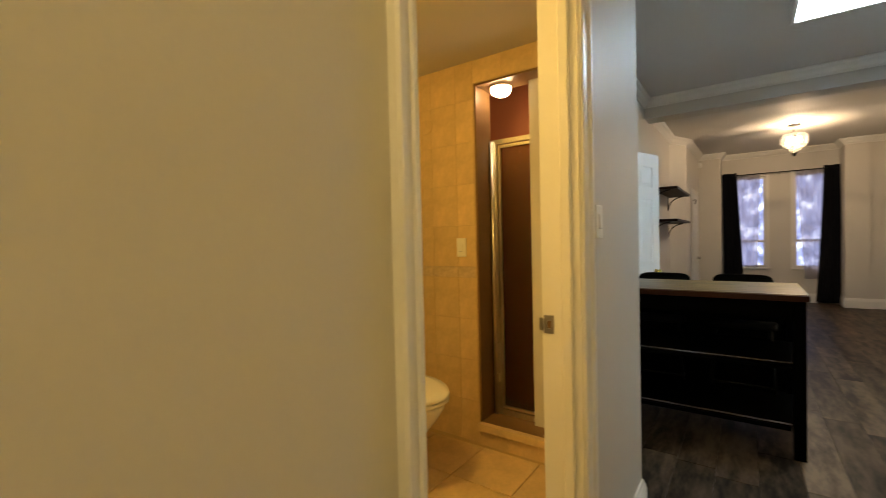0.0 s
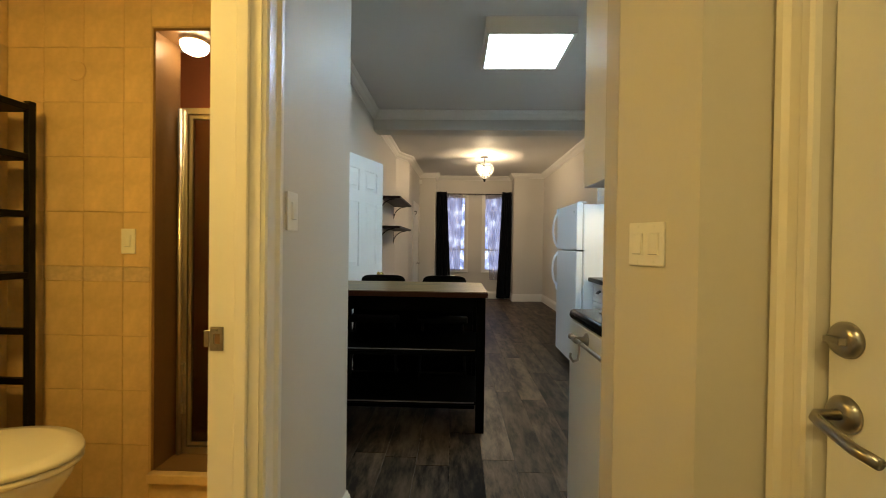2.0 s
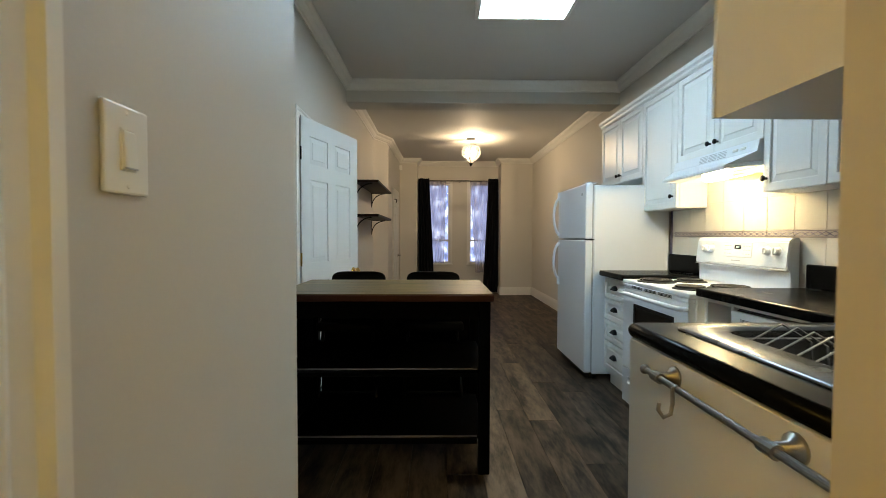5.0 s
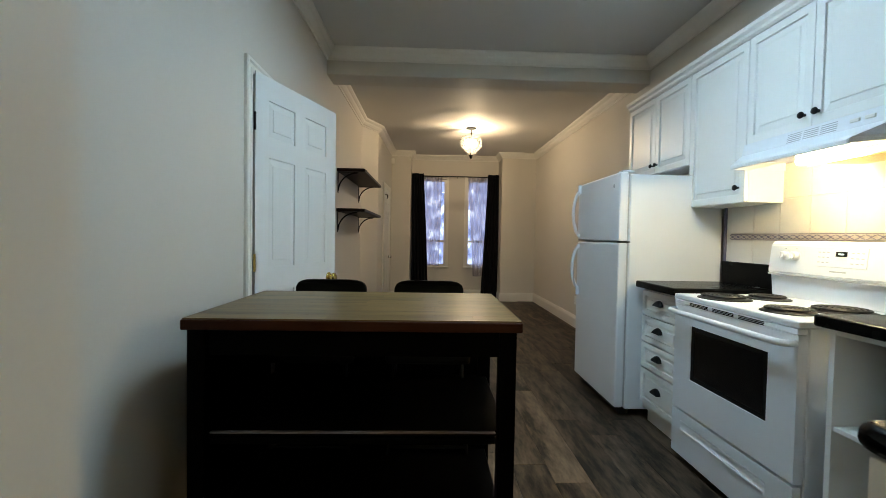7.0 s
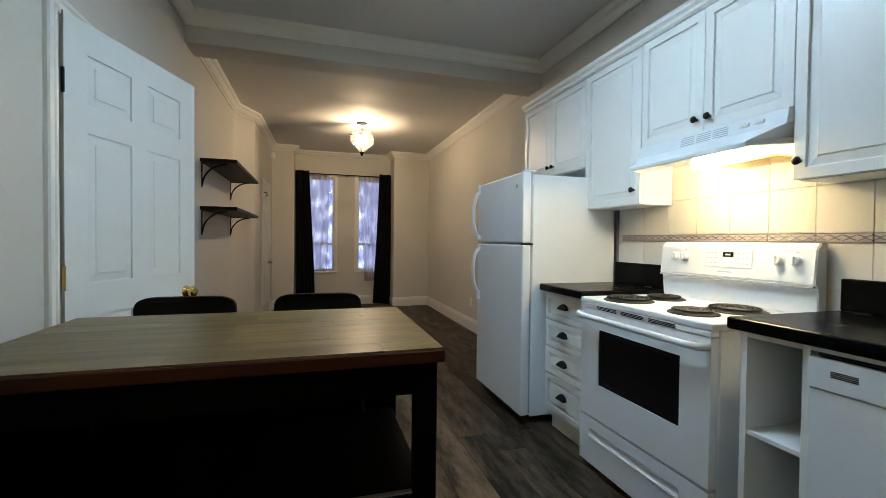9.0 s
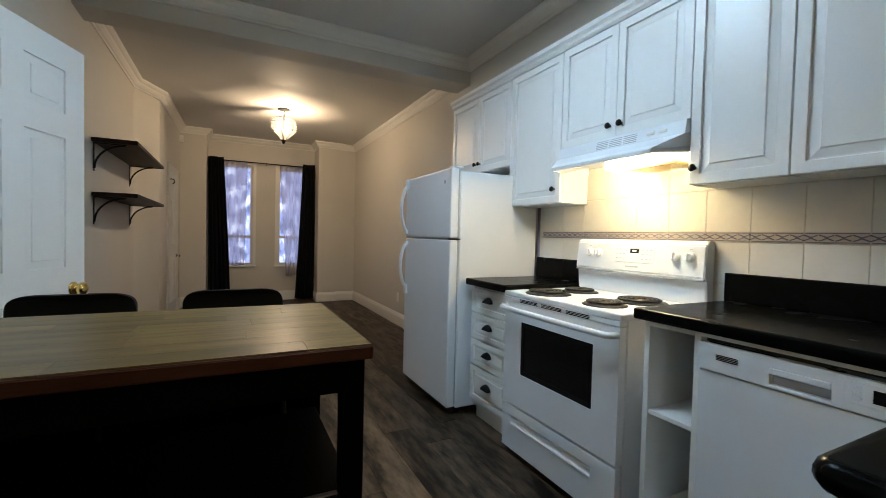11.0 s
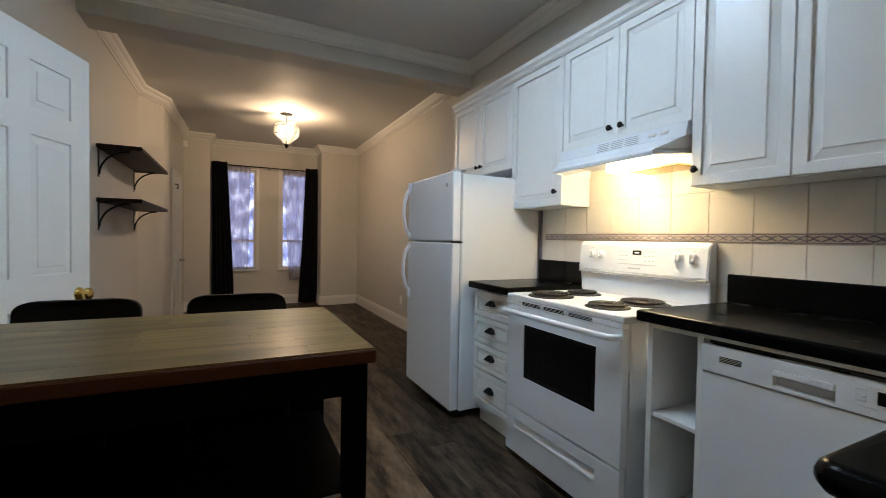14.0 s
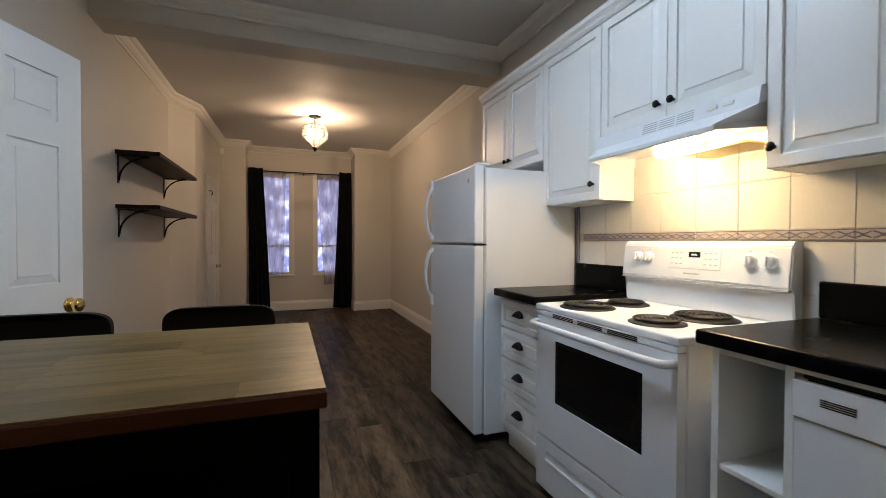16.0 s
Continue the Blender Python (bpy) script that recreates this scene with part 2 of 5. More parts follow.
def dusk_backdrop_material():
    """Dusk street beyond the windows: blue haze with dark boughs and bright sky between them."""
    m = bpy.data.materials.new("dusk_distance")
    m.use_nodes = True
    n, l = m.node_tree.nodes, m.node_tree.links
    out = n["Material Output"]
    n.remove(n["Principled BSDF"])
    em = n.new("ShaderNodeEmission")
    tc, mp, t, r = n.new("ShaderNodeTexCoord"), n.new("ShaderNodeMapping"), n.new("ShaderNodeTexNoise"), n.new("ShaderNodeValToRGB")
    mp.inputs["Scale"].default_value = (1.0, 1.0, 0.6)
    l.new(tc.outputs["Object"], mp.inputs["Vector"])
    l.new(mp.outputs["Vector"], t.inputs["Vector"])
    t.inputs["Scale"].default_value, t.inputs["Detail"].default_value, t.inputs["Roughness"].default_value = 4.2, 5, 0.5
    e = r.color_ramp.elements
    e[0].position, e[0].color = 0.36, (0.09, 0.11, 0.22, 1)
    e[1].position, e[1].color = 0.70, (0.8, 0.88, 1.12, 1)
    mid = r.color_ramp.elements.new(0.54)
    mid.color = (0.24, 0.28, 0.52, 1)
    l.new(t.outputs["Fac"], r.inputs["Fac"])
    l.new(r.outputs["Color"], em.inputs["Color"])
    em.inputs["Strength"].default_value = 2.8
    l.new(em.outputs[0], out.inputs["Surface"])
    return m


DUSK = dusk_backdrop_material()


# ---- building blocks ----
def link_mesh(name, bm, material, smooth=False):
    me = bpy.data.meshes.new(name)
    bmesh.ops.recalc_face_normals(bm, faces=bm.faces)
    if smooth:
        for f in bm.faces:
            f.smooth = True
    bm.to_mesh(me)
    bm.free()
    for x in (material if isinstance(material, (list, tuple)) else [material]):
        me.materials.append(x)
    return new(name, me)


def thing(name, at, label, category, group=""):
    """An Empty at the base of a thing that has parts."""
    ob = new(name)
    ob.empty_display_size = 0.05
    ob.location = at
    return tagged(ob, label, category, group)


def part(name, bm, material, parent, label="", smooth=False):
    """One mesh object, built in world coordinates, under a thing or under a part."""
    ob = link_mesh(name, bm, material, smooth)
    ob.parent = parent
    if parent.data is None:
        ob.matrix_parent_inverse = Matrix.Translation(-Vector(parent.location))
    if label:
        ob["label"] = label
    return ob


def single(name, bm, material, label, category, group="", kind="", smooth=False):
    return tagged(link_mesh(name, bm, material, smooth), label, category, group, kind)


def structure(name, bm, material, label="", category="", smooth=False):
    return tagged(link_mesh(name, bm, material, smooth), label, category, "", "structure")


def box(x0, x1, y0, y1, z0, z1, bevel=0.0, seg=2, bm=None, m=None):
    """A box between two corners, its edges rounded by bevel."""
    b = bmesh.new()
    vs = [b.verts.new((x, y, z)) for x in (x0, x1) for y in (y0, y1) for z in (z0, z1)]
    for f in ((0, 1, 3, 2), (4, 6, 7, 5), (0, 4, 5, 1), (2, 3, 7, 6), (0, 2, 6, 4), (1, 5, 7, 3)):
        b.faces.new([vs[i] for i in f])
    if bevel:
        bmesh.ops.bevel(b, geom=b.edges[:], offset=bevel, segments=seg, profile=0.6, affect="EDGES")
    if m is not None:
        bmesh.ops.transform(b, matrix=m, verts=b.verts)
    return join(bm, b)


def join(bm, b):
    if bm is None:
        return b
    me = bpy.data.meshes.new("tmp")
    b.to_mesh(me)
    b.free()
    bm.from_mesh(me)
    bpy.data.meshes.remove(me)
    return bm


def rod(p, q, r, seg=12, r2=None, bm=None):
    """A round bar from p to q."""
    p, q = Vector(p), Vector(q)
    b = bmesh.new()
    bmesh.ops.create_cone(b, cap_ends=True, segments=seg, radius1=r, radius2=r if r2 is None else r2, depth=(q - p).length)
    turn = (q - p).to_track_quat("Z", "Y").to_matrix().to_4x4()
    bmesh.ops.transform(b, matrix=Matrix.Translation((p + q) / 2) @ turn, verts=b.verts)
    return join(bm, b)


def lathe(profile, at, seg=24, axis=None, bm=None):
    """A turned shape: profile of (radius, height) about an axis (z unless given) through at."""
    b = bmesh.new()
    rings = []
    for r, h in profile:
        if r < 1e-5:
            rings.append([b.verts.new((0, 0, h))])
        else:
            rings.append([b.verts.new((r * math.cos(2 * math.pi * k / seg), r * math.sin(2 * math.pi * k / seg), h)) for k in range(seg)])
    for a, c in zip(rings, rings[1:]):
        for k in range(seg):
            j = (k + 1) % seg
            if len(a) == 1 and len(c) > 1:
                b.faces.new((a[0], c[k], c[j]))
            elif len(c) == 1 and len(a) > 1:
                b.faces.new((a[k], a[j], c[0]))
            elif len(a) > 1:
                b.faces.new((a[k], a[j], c[j], c[k]))
    m = Matrix.Translation(at)
    if axis is not None:
        m = m @ Vector(axis).to_track_quat("Z", "Y").to_matrix().to_4x4()
    bmesh.ops.transform(b, matrix=m, verts=b.verts)
    return join(bm, b)


def tube(points, r, seg=8, bm=None, flat=1.0):
    """A bent round bar through points."""
    b = bmesh.new()
    pts = [Vector(p) for p in points]
    rings = []
    side = None
    for i, p in enumerate(pts):
        d = (pts[min(i + 1, len(pts) - 1)] - pts[max(i - 1, 0)]).normalized()
        if side is None:
            side = d.orthogonal().normalized()
        side = (side - d * side.dot(d)).normalized()
        up = d.cross(side)
        rings.append([b.verts.new(p + r * (math.cos(2 * math.pi * k / seg) * side + flat * math.sin(2 * math.pi * k / seg) * up)) for k in range(seg)])
    for a, c in zip(rings, rings[1:]):
        for k in range(seg):
            j = (k + 1) % seg
            b.faces.new((a[k], a[j], c[j], c[k]))
    b.faces.new(rings[0])
    b.faces.new(rings[-1])
    return join(bm, b)


def slab_with_holes(u0, u1, v0, v1, holes, d0, d1, m, bm=None):
    """A flat slab in (u, v) between depths d0 and d1, with rectangular holes (u0, u1, v0, v1) right through it. m takes (u, depth, v) to the world."""
    b = bmesh.new()
    us = sorted({u0, u1, *(h[0] for h in holes), *(h[1] for h in holes)})
    vs = sorted({v0, v1, *(h[2] for h in holes), *(h[3] for h in holes)})
    us = [u for u in us if u0 <= u <= u1]
    vs = [v for v in vs if v0 <= v <= v1]
    solid = {}
    for i in range(len(us) - 1):
        for j in range(len(vs) - 1):
            cu, cv = (us[i] + us[i + 1]) / 2, (vs[j] + vs[j + 1]) / 2
            solid[i, j] = not any(h[0] < cu < h[1] and h[2] < cv < h[3] for h in holes)
    made = {}

    def v(i, j, d):
        if (i, j, d) not in made:
            made[i, j, d] = b.verts.new((us[i], d, vs[j]))
        return made[i, j, d]

    for (i, j), s in solid.items():
        if not s:
            continue
        for d in (d0, d1):
            b.faces.new((v(i, j, d), v(i + 1, j, d), v(i + 1, j + 1, d), v(i, j + 1, d)))
        for (di, dj), (p, q) in {(-1, 0): ((i, j), (i, j + 1)), (1, 0): ((i + 1, j), (i + 1, j + 1)), (0, -1): ((i, j), (i + 1, j)), (0, 1): ((i, j + 1), (i + 1, j + 1))}.items():
            if not solid.get((i + di, j + dj), False):
                b.faces.new((v(*p, d0), v(*q, d0), v(*q, d1), v(*p, d1)))
    bmesh.ops.recalc_face_normals(b, faces=b.faces)
    bmesh.ops.transform(b, matrix=m, verts=b.verts)
    return join(bm, b)


def wall(name, p, q, thick, z0, z1, holes=(), material=None, label="", bm=None):
    """A wall whose visible face runs from p to q; its thickness lies to the left of that way. Holes: (along0, along1, z0, z1)."""
    p, q = Vector((*p, 0)), Vector((*q, 0))
    d = (q - p).normalized()
    m = Matrix(((d.x, -d.y, 0, p.x), (d.y, d.x, 0, p.y), (0, 0, 1, 0), (0, 0, 0, 1)))
    b = slab_with_holes(0, (q - p).length, z0, z1, list(holes), 0, thick, m)
    return structure(name, b, material or WALL, label, "wall")


def sweep(path, profile, bm=None):
    """A moulding: profile of (out from the wall, z) drawn along wall points; the room lies to the right of the way."""
    b = bmesh.new()
    pts = [Vector(p) for p in path]
    rings = []
    for i, p in enumerate(pts):
        a = (p - pts[i - 1]).normalized() if i else None
        c = (pts[i + 1] - p).normalized() if i < len(pts) - 1 else None
        na = Vector((a.y, -a.x)) if a else None
        nc = Vector((c.y, -c.x)) if c else None
        n = na or nc
        if na and nc:
            n = (na + nc).normalized()
            n = n / max(n.dot(na), 0.3)
        rings.append([b.verts.new((p.x + n.x * o, p.y + n.y * o, z)) for o, z in profile])
    k = len(profile)
    for r, s in zip(rings, rings[1:]):
        for j in range(k):
            h = (j + 1) % k
            b.faces.new((r[j], r[h], s[h], s[j]))
    b.faces.new(rings[0])
    b.faces.new(rings[-1])
    return join(bm, b)


def raised_panels(w, h, panels, thick, m, groove=0.007, slope=0.03, bm=None):
    """A panelled door or drawer front in (u, depth, v), face at depth 0, body behind it: stiles and rails, and panels with sloped edges."""
    b = slab_with_holes(0, w, 0, h, panels, 0, groove, Matrix())
    b = box(0.001, w - 0.001, groove, thick, 0.001, h - 0.001, bm=b)
    for u0, u1, v0, v1 in panels:
        g = 0.006
        c = bmesh.new()
        s = min(slope, (u1 - u0) * 0.3, (v1 - v0) * 0.3)
        lo = [c.verts.new(p) for p in ((u0 + g, groove, v0 + g), (u1 - g, groove, v0 + g), (u1 - g, groove, v1 - g), (u0 + g, groove, v1 - g))]
        rings = [lo]
        for d, y in ((0.0, groove * 0.42), (0.0015, 0.0008)):
            e = s + d
            rings.append([c.verts.new(p) for p in ((u0 + e, y, v0 + e), (u1 - e, y, v0 + e), (u1 - e, y, v1 - e), (u0 + e, y, v1 - e))])
        c.faces.new(rings[-1])
        for lower, upper in zip(rings, rings[1:]):
            for k in range(4):
                c.faces.new((lower[k], lower[(k + 1) % 4], upper[(k + 1) % 4], upper[k]))
        b = join(b, c)
    bmesh.ops.transform(b, matrix=m, verts=b.verts)
    return join(bm, b)


# fronts that face -x: u runs towards -y, depth towards +x
def front_west(x, y_far, z):
    return Matrix(((0, 1, 0, x), (-1, 0, 0, y_far), (0, 0, 1, z), (0, 0, 0, 1)))


# ---- the plan ----
CEILING, FAR_CEILING = 2.775, 2.705
XL, XR = 0.775, 3.63            # kitchen walls
HALL_X, HALL_END = 1.335, 6.87  # hall wall beside the bathroom door
XD = 2.40                       # wall of the entry door
BATH_FLOOR, BATH_CEIL = 0.15, 2.15
BATH_Y = 6.765
FAR_Y = 14.56

floor = structure("floor", box(-0.2, XR + 0.1, 3.2, FAR_Y + 0.3, -0.12, -0.006), BLACK, "dark grey-brown wood-look plank floor", "floor")
structure("ceiling", box(0.6, XR + 0.1, 3.2, 10.2, CEILING, CEILING + 0.1), CEIL, "painted flat ceiling over hall and kitchen", "ceiling")
structure("ceiling", box(0.6, XR + 0.1, 10.46, FAR_Y + 0.2, FAR_CEILING, FAR_CEILING + 0.1), CEIL, "painted flat ceiling over the far room", "ceiling")
structure("ceiling_beam", box(0.7, XR + 0.05, 10.2, 10.46, 2.557, CEILING + 0.1, 0.004, 1), WALL, "boxed ceiling beam painted like the walls", "beam")

# left side: hall, shower block, kitchen, jog, far room
wall("wall_hall_left", (HALL_X, 3.2), (HALL_X, HALL_END), 0.112, 0, CEILING, [(5.318 - 3.2, 6.078 - 3.2, BATH_FLOOR - 0.15, 2.137)], label="beige painted hall wall beside the bathroom door")
wall("wall_return", (HALL_X - 0.112, HALL_END), (0.885, HALL_END), -0.05, 0, CEILING)
wall("wall_return", (0.885, HALL_END), (0.885, 7.3), 0.05, 0, CEILING)
wall("wall_return", (0.885, 7.3), (XL, 7.3), -0.05, 0, CEILING)
wall("wall_kitchen_left", (XL, 7.3), (XL, 12.10), 0.12, 0, CEILING, [(8.605 - 7.3, 9.435 - 7.3, 0, 2.015)], label="beige painted kitchen wall with an open doorway")
wall("wall_jog", (XL, 12.10), (0.950, 12.49), 0.12, 0, CEILING)
wall("wall_far_left", (0.950, 12.49), (0.992, 14.2), 0.12, 0, CEILING)
wall("wall_pilaster", (0.98, 14.2), (1.332, 14.2), 0.3, 0, CEILING - 0.001)
wall("wall_alcove", (1.335, 14.202), (1.335, FAR_Y), 0.12, 0, CEILING)
wall("wall_far", (1.335, FAR_Y), (2.995, FAR_Y), 0.2, 0, CEILING, [(1.50 - 1.335, 2.00 - 1.335, 0.60, 2.26), (2.40 - 1.335, 2.88 - 1.335, 0.60, 2.26)], label="beige painted end wall with two tall windows")
wall("wall_alcove", (2.995, FAR_Y), (2.995, 14.152), 0.12, 0, CEILING)
wall("wall_pilaster", (2.998, 14.15), (3.300, 14.15), 0.3, 0, CEILING - 0.001)
wall("wall_far_right", (3.298, 14.19), (XR, 14.19), 0.25, 0, CEILING)
wall("wall_right", (XR, 14.19), (XR, 6.2), 0.12, 0, CEILING, label="long beige painted wall behind the kitchen cabinets")
# right side of the hall
wall("wall_kitchen_back", (XR, 6.205), (2.158, 6.205), 0.075, 0, CEILING)
wall("wall_hall_right", (2.154, 6.206), (2.154, 6.123), 0.003, 0, CEILING)
wall("wall_switch", (2.155, 6.121), (2.245, 5.945), 0.05, 0, CEILING, label="short angled beige wall with a double light switch")
wall("wall_hall_right", (2.245, 5.945), (2.52, 5.965), 0.12, 0, CEILING)
wall("wall_entry", (XD, 5.95), (XD, 3.2), 0.14, 0, CEILING, [(5.95 - 5.865, 5.95 - 5.0, 0, 2.04)], label="beige painted hall wall round the entry door")
wall("wall_hall_back", (XD, 3.2), (HALL_X, 3.2), 0.12, 0, CEILING)

# dark room behind the open kitchen door, so that the doorway is closed round
wall("wall_side_room", (-0.2, 8.3), (-0.2, 9.8), 0.1, 0, CEILING)
wall("wall_side_room", (XL - 0.12, 8.3), (-0.2, 8.3), -0.1, 0, CEILING)
wall("wall_side_room", (-0.2, 9.8), (XL - 0.12, 9.8), 0.1, 0, CEILING)
structure("ceiling", box(-0.3, XL - 0.12, 8.2, 9.9, 2.4, 2.5), CEIL, "plain ceiling of the side room", "ceiling")

# crown mouldings
def crown(c):
    return [(0, c - 0.098), (0.010, c - 0.098), (0.014, c - 0.084), (0.026, c - 0.076), (0.042, c - 0.056), (0.05, c - 0.038), (0.062, c - 0.030), (0.074, c - 0.018), (0.078, c - 0.001), (0, c - 0.001)]


structure("crown_moulding", sweep([(XL, 7.3), (XL, 10.2), (XR, 10.2), (XR, 6.21)], crown(CEILING)), TRIM, "white painted crown moulding", "moulding")
structure("crown_moulding", sweep([(XL, 10.46), (XL, 12.10), (0.950, 12.49), (0.992, 14.2), (1.335, 14.2), (1.335, FAR_Y), (2.995, FAR_Y), (2.995, 14.15), (3.300, 14.15), (3.300, 14.19), (XR, 14.19), (XR, 10.46)], crown(FAR_CEILING)), TRIM, "white painted crown moulding", "moulding")

# baseboards
BASE = [(0, 0), (0.016, 0), (0.018, 0.008), (0.018, 0.115), (0.014, 0.125), (0.014, 0.133), (0.009, 0.14), (0.006, 0.155), (0, 0.158)]
for run in ([(XL, 9.5), (XL, 12.10), (0.950, 12.49), (0.963, 13.02)],
            [(0.985, 13.90), (0.992, 14.2), (1.335, 14.2), (1.335, FAR_Y), (2.995, FAR_Y), (2.995, 14.15), (3.300, 14.15), (3.300, 14.19), (XR, 14.19), (XR, 9.95)],
            [(XL, 7.3), (XL, 8.54)],
            [(HALL_X, 6.17), (HALL_X, HALL_END), (1.2, HALL_END)],
            [(HALL_X, 3.2), (HALL_X, 5.286)],
            [(2.154, 6.205), (2.154, 6.123), (2.245, 5.945), (2.40, 5.957)]):
    structure("baseboard", sweep(run, BASE), TRIM, "white moulded baseboard", "baseboard")

# ---- light fittings ----
panel_lamp = thing("ceiling_light", (2.285, 8.39, 2.658), "square surface-mounted ceiling light with a bright white diffuser", "ceiling light")
part("housing", slab_with_holes(1.97, 2.60, 8.08, 8.70, [(1.995, 2.575, 8.105, 8.675)], 0, 0.1165, Matrix(((1, 0, 0, 0), (0, 0, 1, 0), (0, 1, 0, 2.658), (0, 0, 0, 1)))), TRIM, panel_lamp, "white metal housing")
part("diffuser", box(1.995, 2.575, 8.105, 8.675, 2.664, 2.676), PANELLIGHT, panel_lamp, "glowing white diffuser")

hall_lamp = thing("ceiling_light", (1.85, 4.1, CEILING), "warm domed glass ceiling light in the hall", "ceiling light")
part("base", lathe([(0, -0.001), (0.15, -0.001), (0.15, -0.025), (0.14, -0.03), (0, -0.03)], (1.85, 4.1, CEILING)), NICKEL, hall_lamp)
part("shade", lathe([(0.14, -0.03), (0.13, -0.06), (0.10, -0.09), (0.05, -0.105), (0, -0.11)], (1.85, 4.1, CEILING)), HALLGLASS, hall_lamp, smooth=True)


def dining_lamp(x, y, z):
    """Faceted glass bowl with dark leading on a short stem."""
    t = thing("pendant_light", (x, y, z), "short pendant light with a faceted leaded glass bowl", "pendant light")
    part("canopy", lathe([(0, -0.001), (0.075, -0.001), (0.075, -0.012), (0.05, -0.02), (0.015, -0.024), (0, -0.024)], (x, y, z)), BLACKM, t, "dark bronze ceiling plate", smooth=True)
    part("stem", rod((x, y, z - 0.02), (x, y, z - 0.40), 0.007), BLACKM, t)
    prof = [(0.130, -0.125), (0.160, -0.175), (0.155, -0.262), (0.028, -0.385)]
    n = 6
    ring = lambda r, h, k: Vector((x + r * math.cos(2 * math.pi * k / n + 0.2), y + r * math.sin(2 * math.pi * k / n + 0.2), z + h))
    for i, ((r0, h0), (r1, h1)) in enumerate(zip(prof, prof[1:])):
        for k in range(n):
            b = bmesh.new()
            q = [ring(r0, h0, k), ring(r0, h0, k + 1), ring(r1, h1, k + 1), ring(r1, h1, k)]
            nrm = (q[1] - q[0]).cross(q[3] - q[0]).normalized() * 0.003
            a = [b.verts.new(p) for p in q]
            c = [b.verts.new(p + nrm) for p in q]
            b.faces.new(a)
            b.faces.new(c[::-1])
            for j in range(4):
                b.faces.new((a[j], a[(j + 1) % 4], c[(j + 1) % 4], c[j]))
            ob = part("glass_facet", b, LAMPGLASS, t)
            ob.visible_shadow = False
    b = None
    for i, (r0, h0) in enumerate(prof):
        for k in range(n):
            b = rod(ring(r0, h0, k), ring(r0, h0, k + 1), 0.002, 6, bm=b)
            if i < len(prof) - 1:
                b = rod(ring(r0, h0, k), ring(*prof[i + 1], k), 0.002, 6, bm=b)
    part("leading", b, BLACKM, t, "dark leading between the facets")
    b = None
    for k in range(n):
        b = rod((x, y, z - 0.13), ring(0.130, -0.125, k), 0.0013, 6, bm=b)
    part("arms", b, BLACKM, t)
    part("finial", lathe([(0, -0.38), (0.03, -0.383), (0.033, -0.392), (0.018, -0.405), (0.018, -0.42), (0.008, -0.432), (0, -0.438)], (x, y, z), 16), BLACKM, t, smooth=True)
    for k in range(2):
        bx = x + (0.05 if k else -0.05)
        part("bulb", lathe([(0, -0.16), (0.014, -0.16), (0.02, -0.18), (0.034, -0.22), (0.028, -0.25), (0, -0.262)], (bx, y, z), 16), glow("bulb_glass", (1.0, 0.80, 0.55), 14.0), t, "lit warm bulb", smooth=True).visible_shadow = False
    ld = bpy.data.lights.new("dining_bulb_light", "POINT")
    ld.energy, ld.color, ld.shadow_soft_size = DINING_WATTS, (1.0, 0.72, 0.45), 0.007
    lo = new("dining_bulb_light", ld)
    lo.location = (x + 0.02, y - 0.01, z - 0.21)


dining_lamp(2.257, 12.46, FAR_CEILING)


# ---- doors, casings and windows ----
CASING = [(0, 0), (0.0, 0.012), (0.006, 0.016), (0.02, 0.016), (0.026, 0.012), (0.045, 0.013), (0.055, 0.02), (0.07, 0.02), (0.075, 0.014), (0.075, 0)]


def casing(name, at, way, width, height, side, cw=0.075, label="white moulded door casing", first=None):
    """Three mitred lengths of moulded trim round an opening on a wall. at: foot of the opening's first edge; way: along the wall; side: out of the wall; first: width of the first upright if it differs."""
    at, way, side = Vector((*at, 0)), Vector((*way, 0)).normalized(), Vector((*side, 0)).normalized()
    b = bmesh.new()
    up = Vector((0, 0, 1))
    slim = (first or cw) / cw
    path = [(at, -way * slim), (at + up * height, (-way * slim + up)), (at + way * width + up * height, (way + up)), (at + way * width, way)]
    k = cw / 0.075
    rings = [[b.verts.new(p + o * u * k + side * d) for u, d in CASING] for p, o in path]
    n = len(CASING)
    for r, s in zip(rings, rings[1:]):
        for j in range(n):
            b.faces.new((r[j], r[(j + 1) % n], s[(j + 1) % n], s[j]))
    b.faces.new(rings[0])
    b.faces.new(rings[-1])
    return structure(name, b, TRIM, label, "door casing")


def knob_bm(at, out, r=0.028, plate=0.03):
    return lathe([(0, 0), (plate, 0), (plate, 0.004), (plate * 0.8, 0.009), (0.012, 0.012), (0.011, 0.018), (r * 0.75, 0.022), (r, 0.034), (r * 0.95, 0.046), (r * 0.6, 0.054), (0, 0.056)], at, 20, axis=out)


# bathroom opening: jamb, stop, strike plate, casing
jamb = structure("door_jamb", slab_with_holes(5.313, 6.083, BATH_FLOOR - 0.15, 2.142, [(5.335, 6.062, 0, 2.12)], 1.222, HALL_X + 0.003, Matrix(((0, 1, 0, 0), (1, 0, 0, 0), (0, 0, 1, 0), (0, 0, 0, 1)))), TRIM, "cream painted door jamb of the bathroom", "door jamb")
casing("bathroom_casing", (HALL_X, 5.335), (0, 1), 0.732, 2.12, (1, 0), 0.088, "cream painted fluted door casing", 0.047)
structure("door_stop", box(1.285, 1.315, 6.050, 6.0615, 0.16, 2.12, 0.003, 1), TRIM, "painted door stop strip", "door stop")
structure("latch_recess", box(1.237, 1.251, 6.0605, 6.0618, 0.961, 0.983), BTRIM, "dark latch hole", "latch hole")
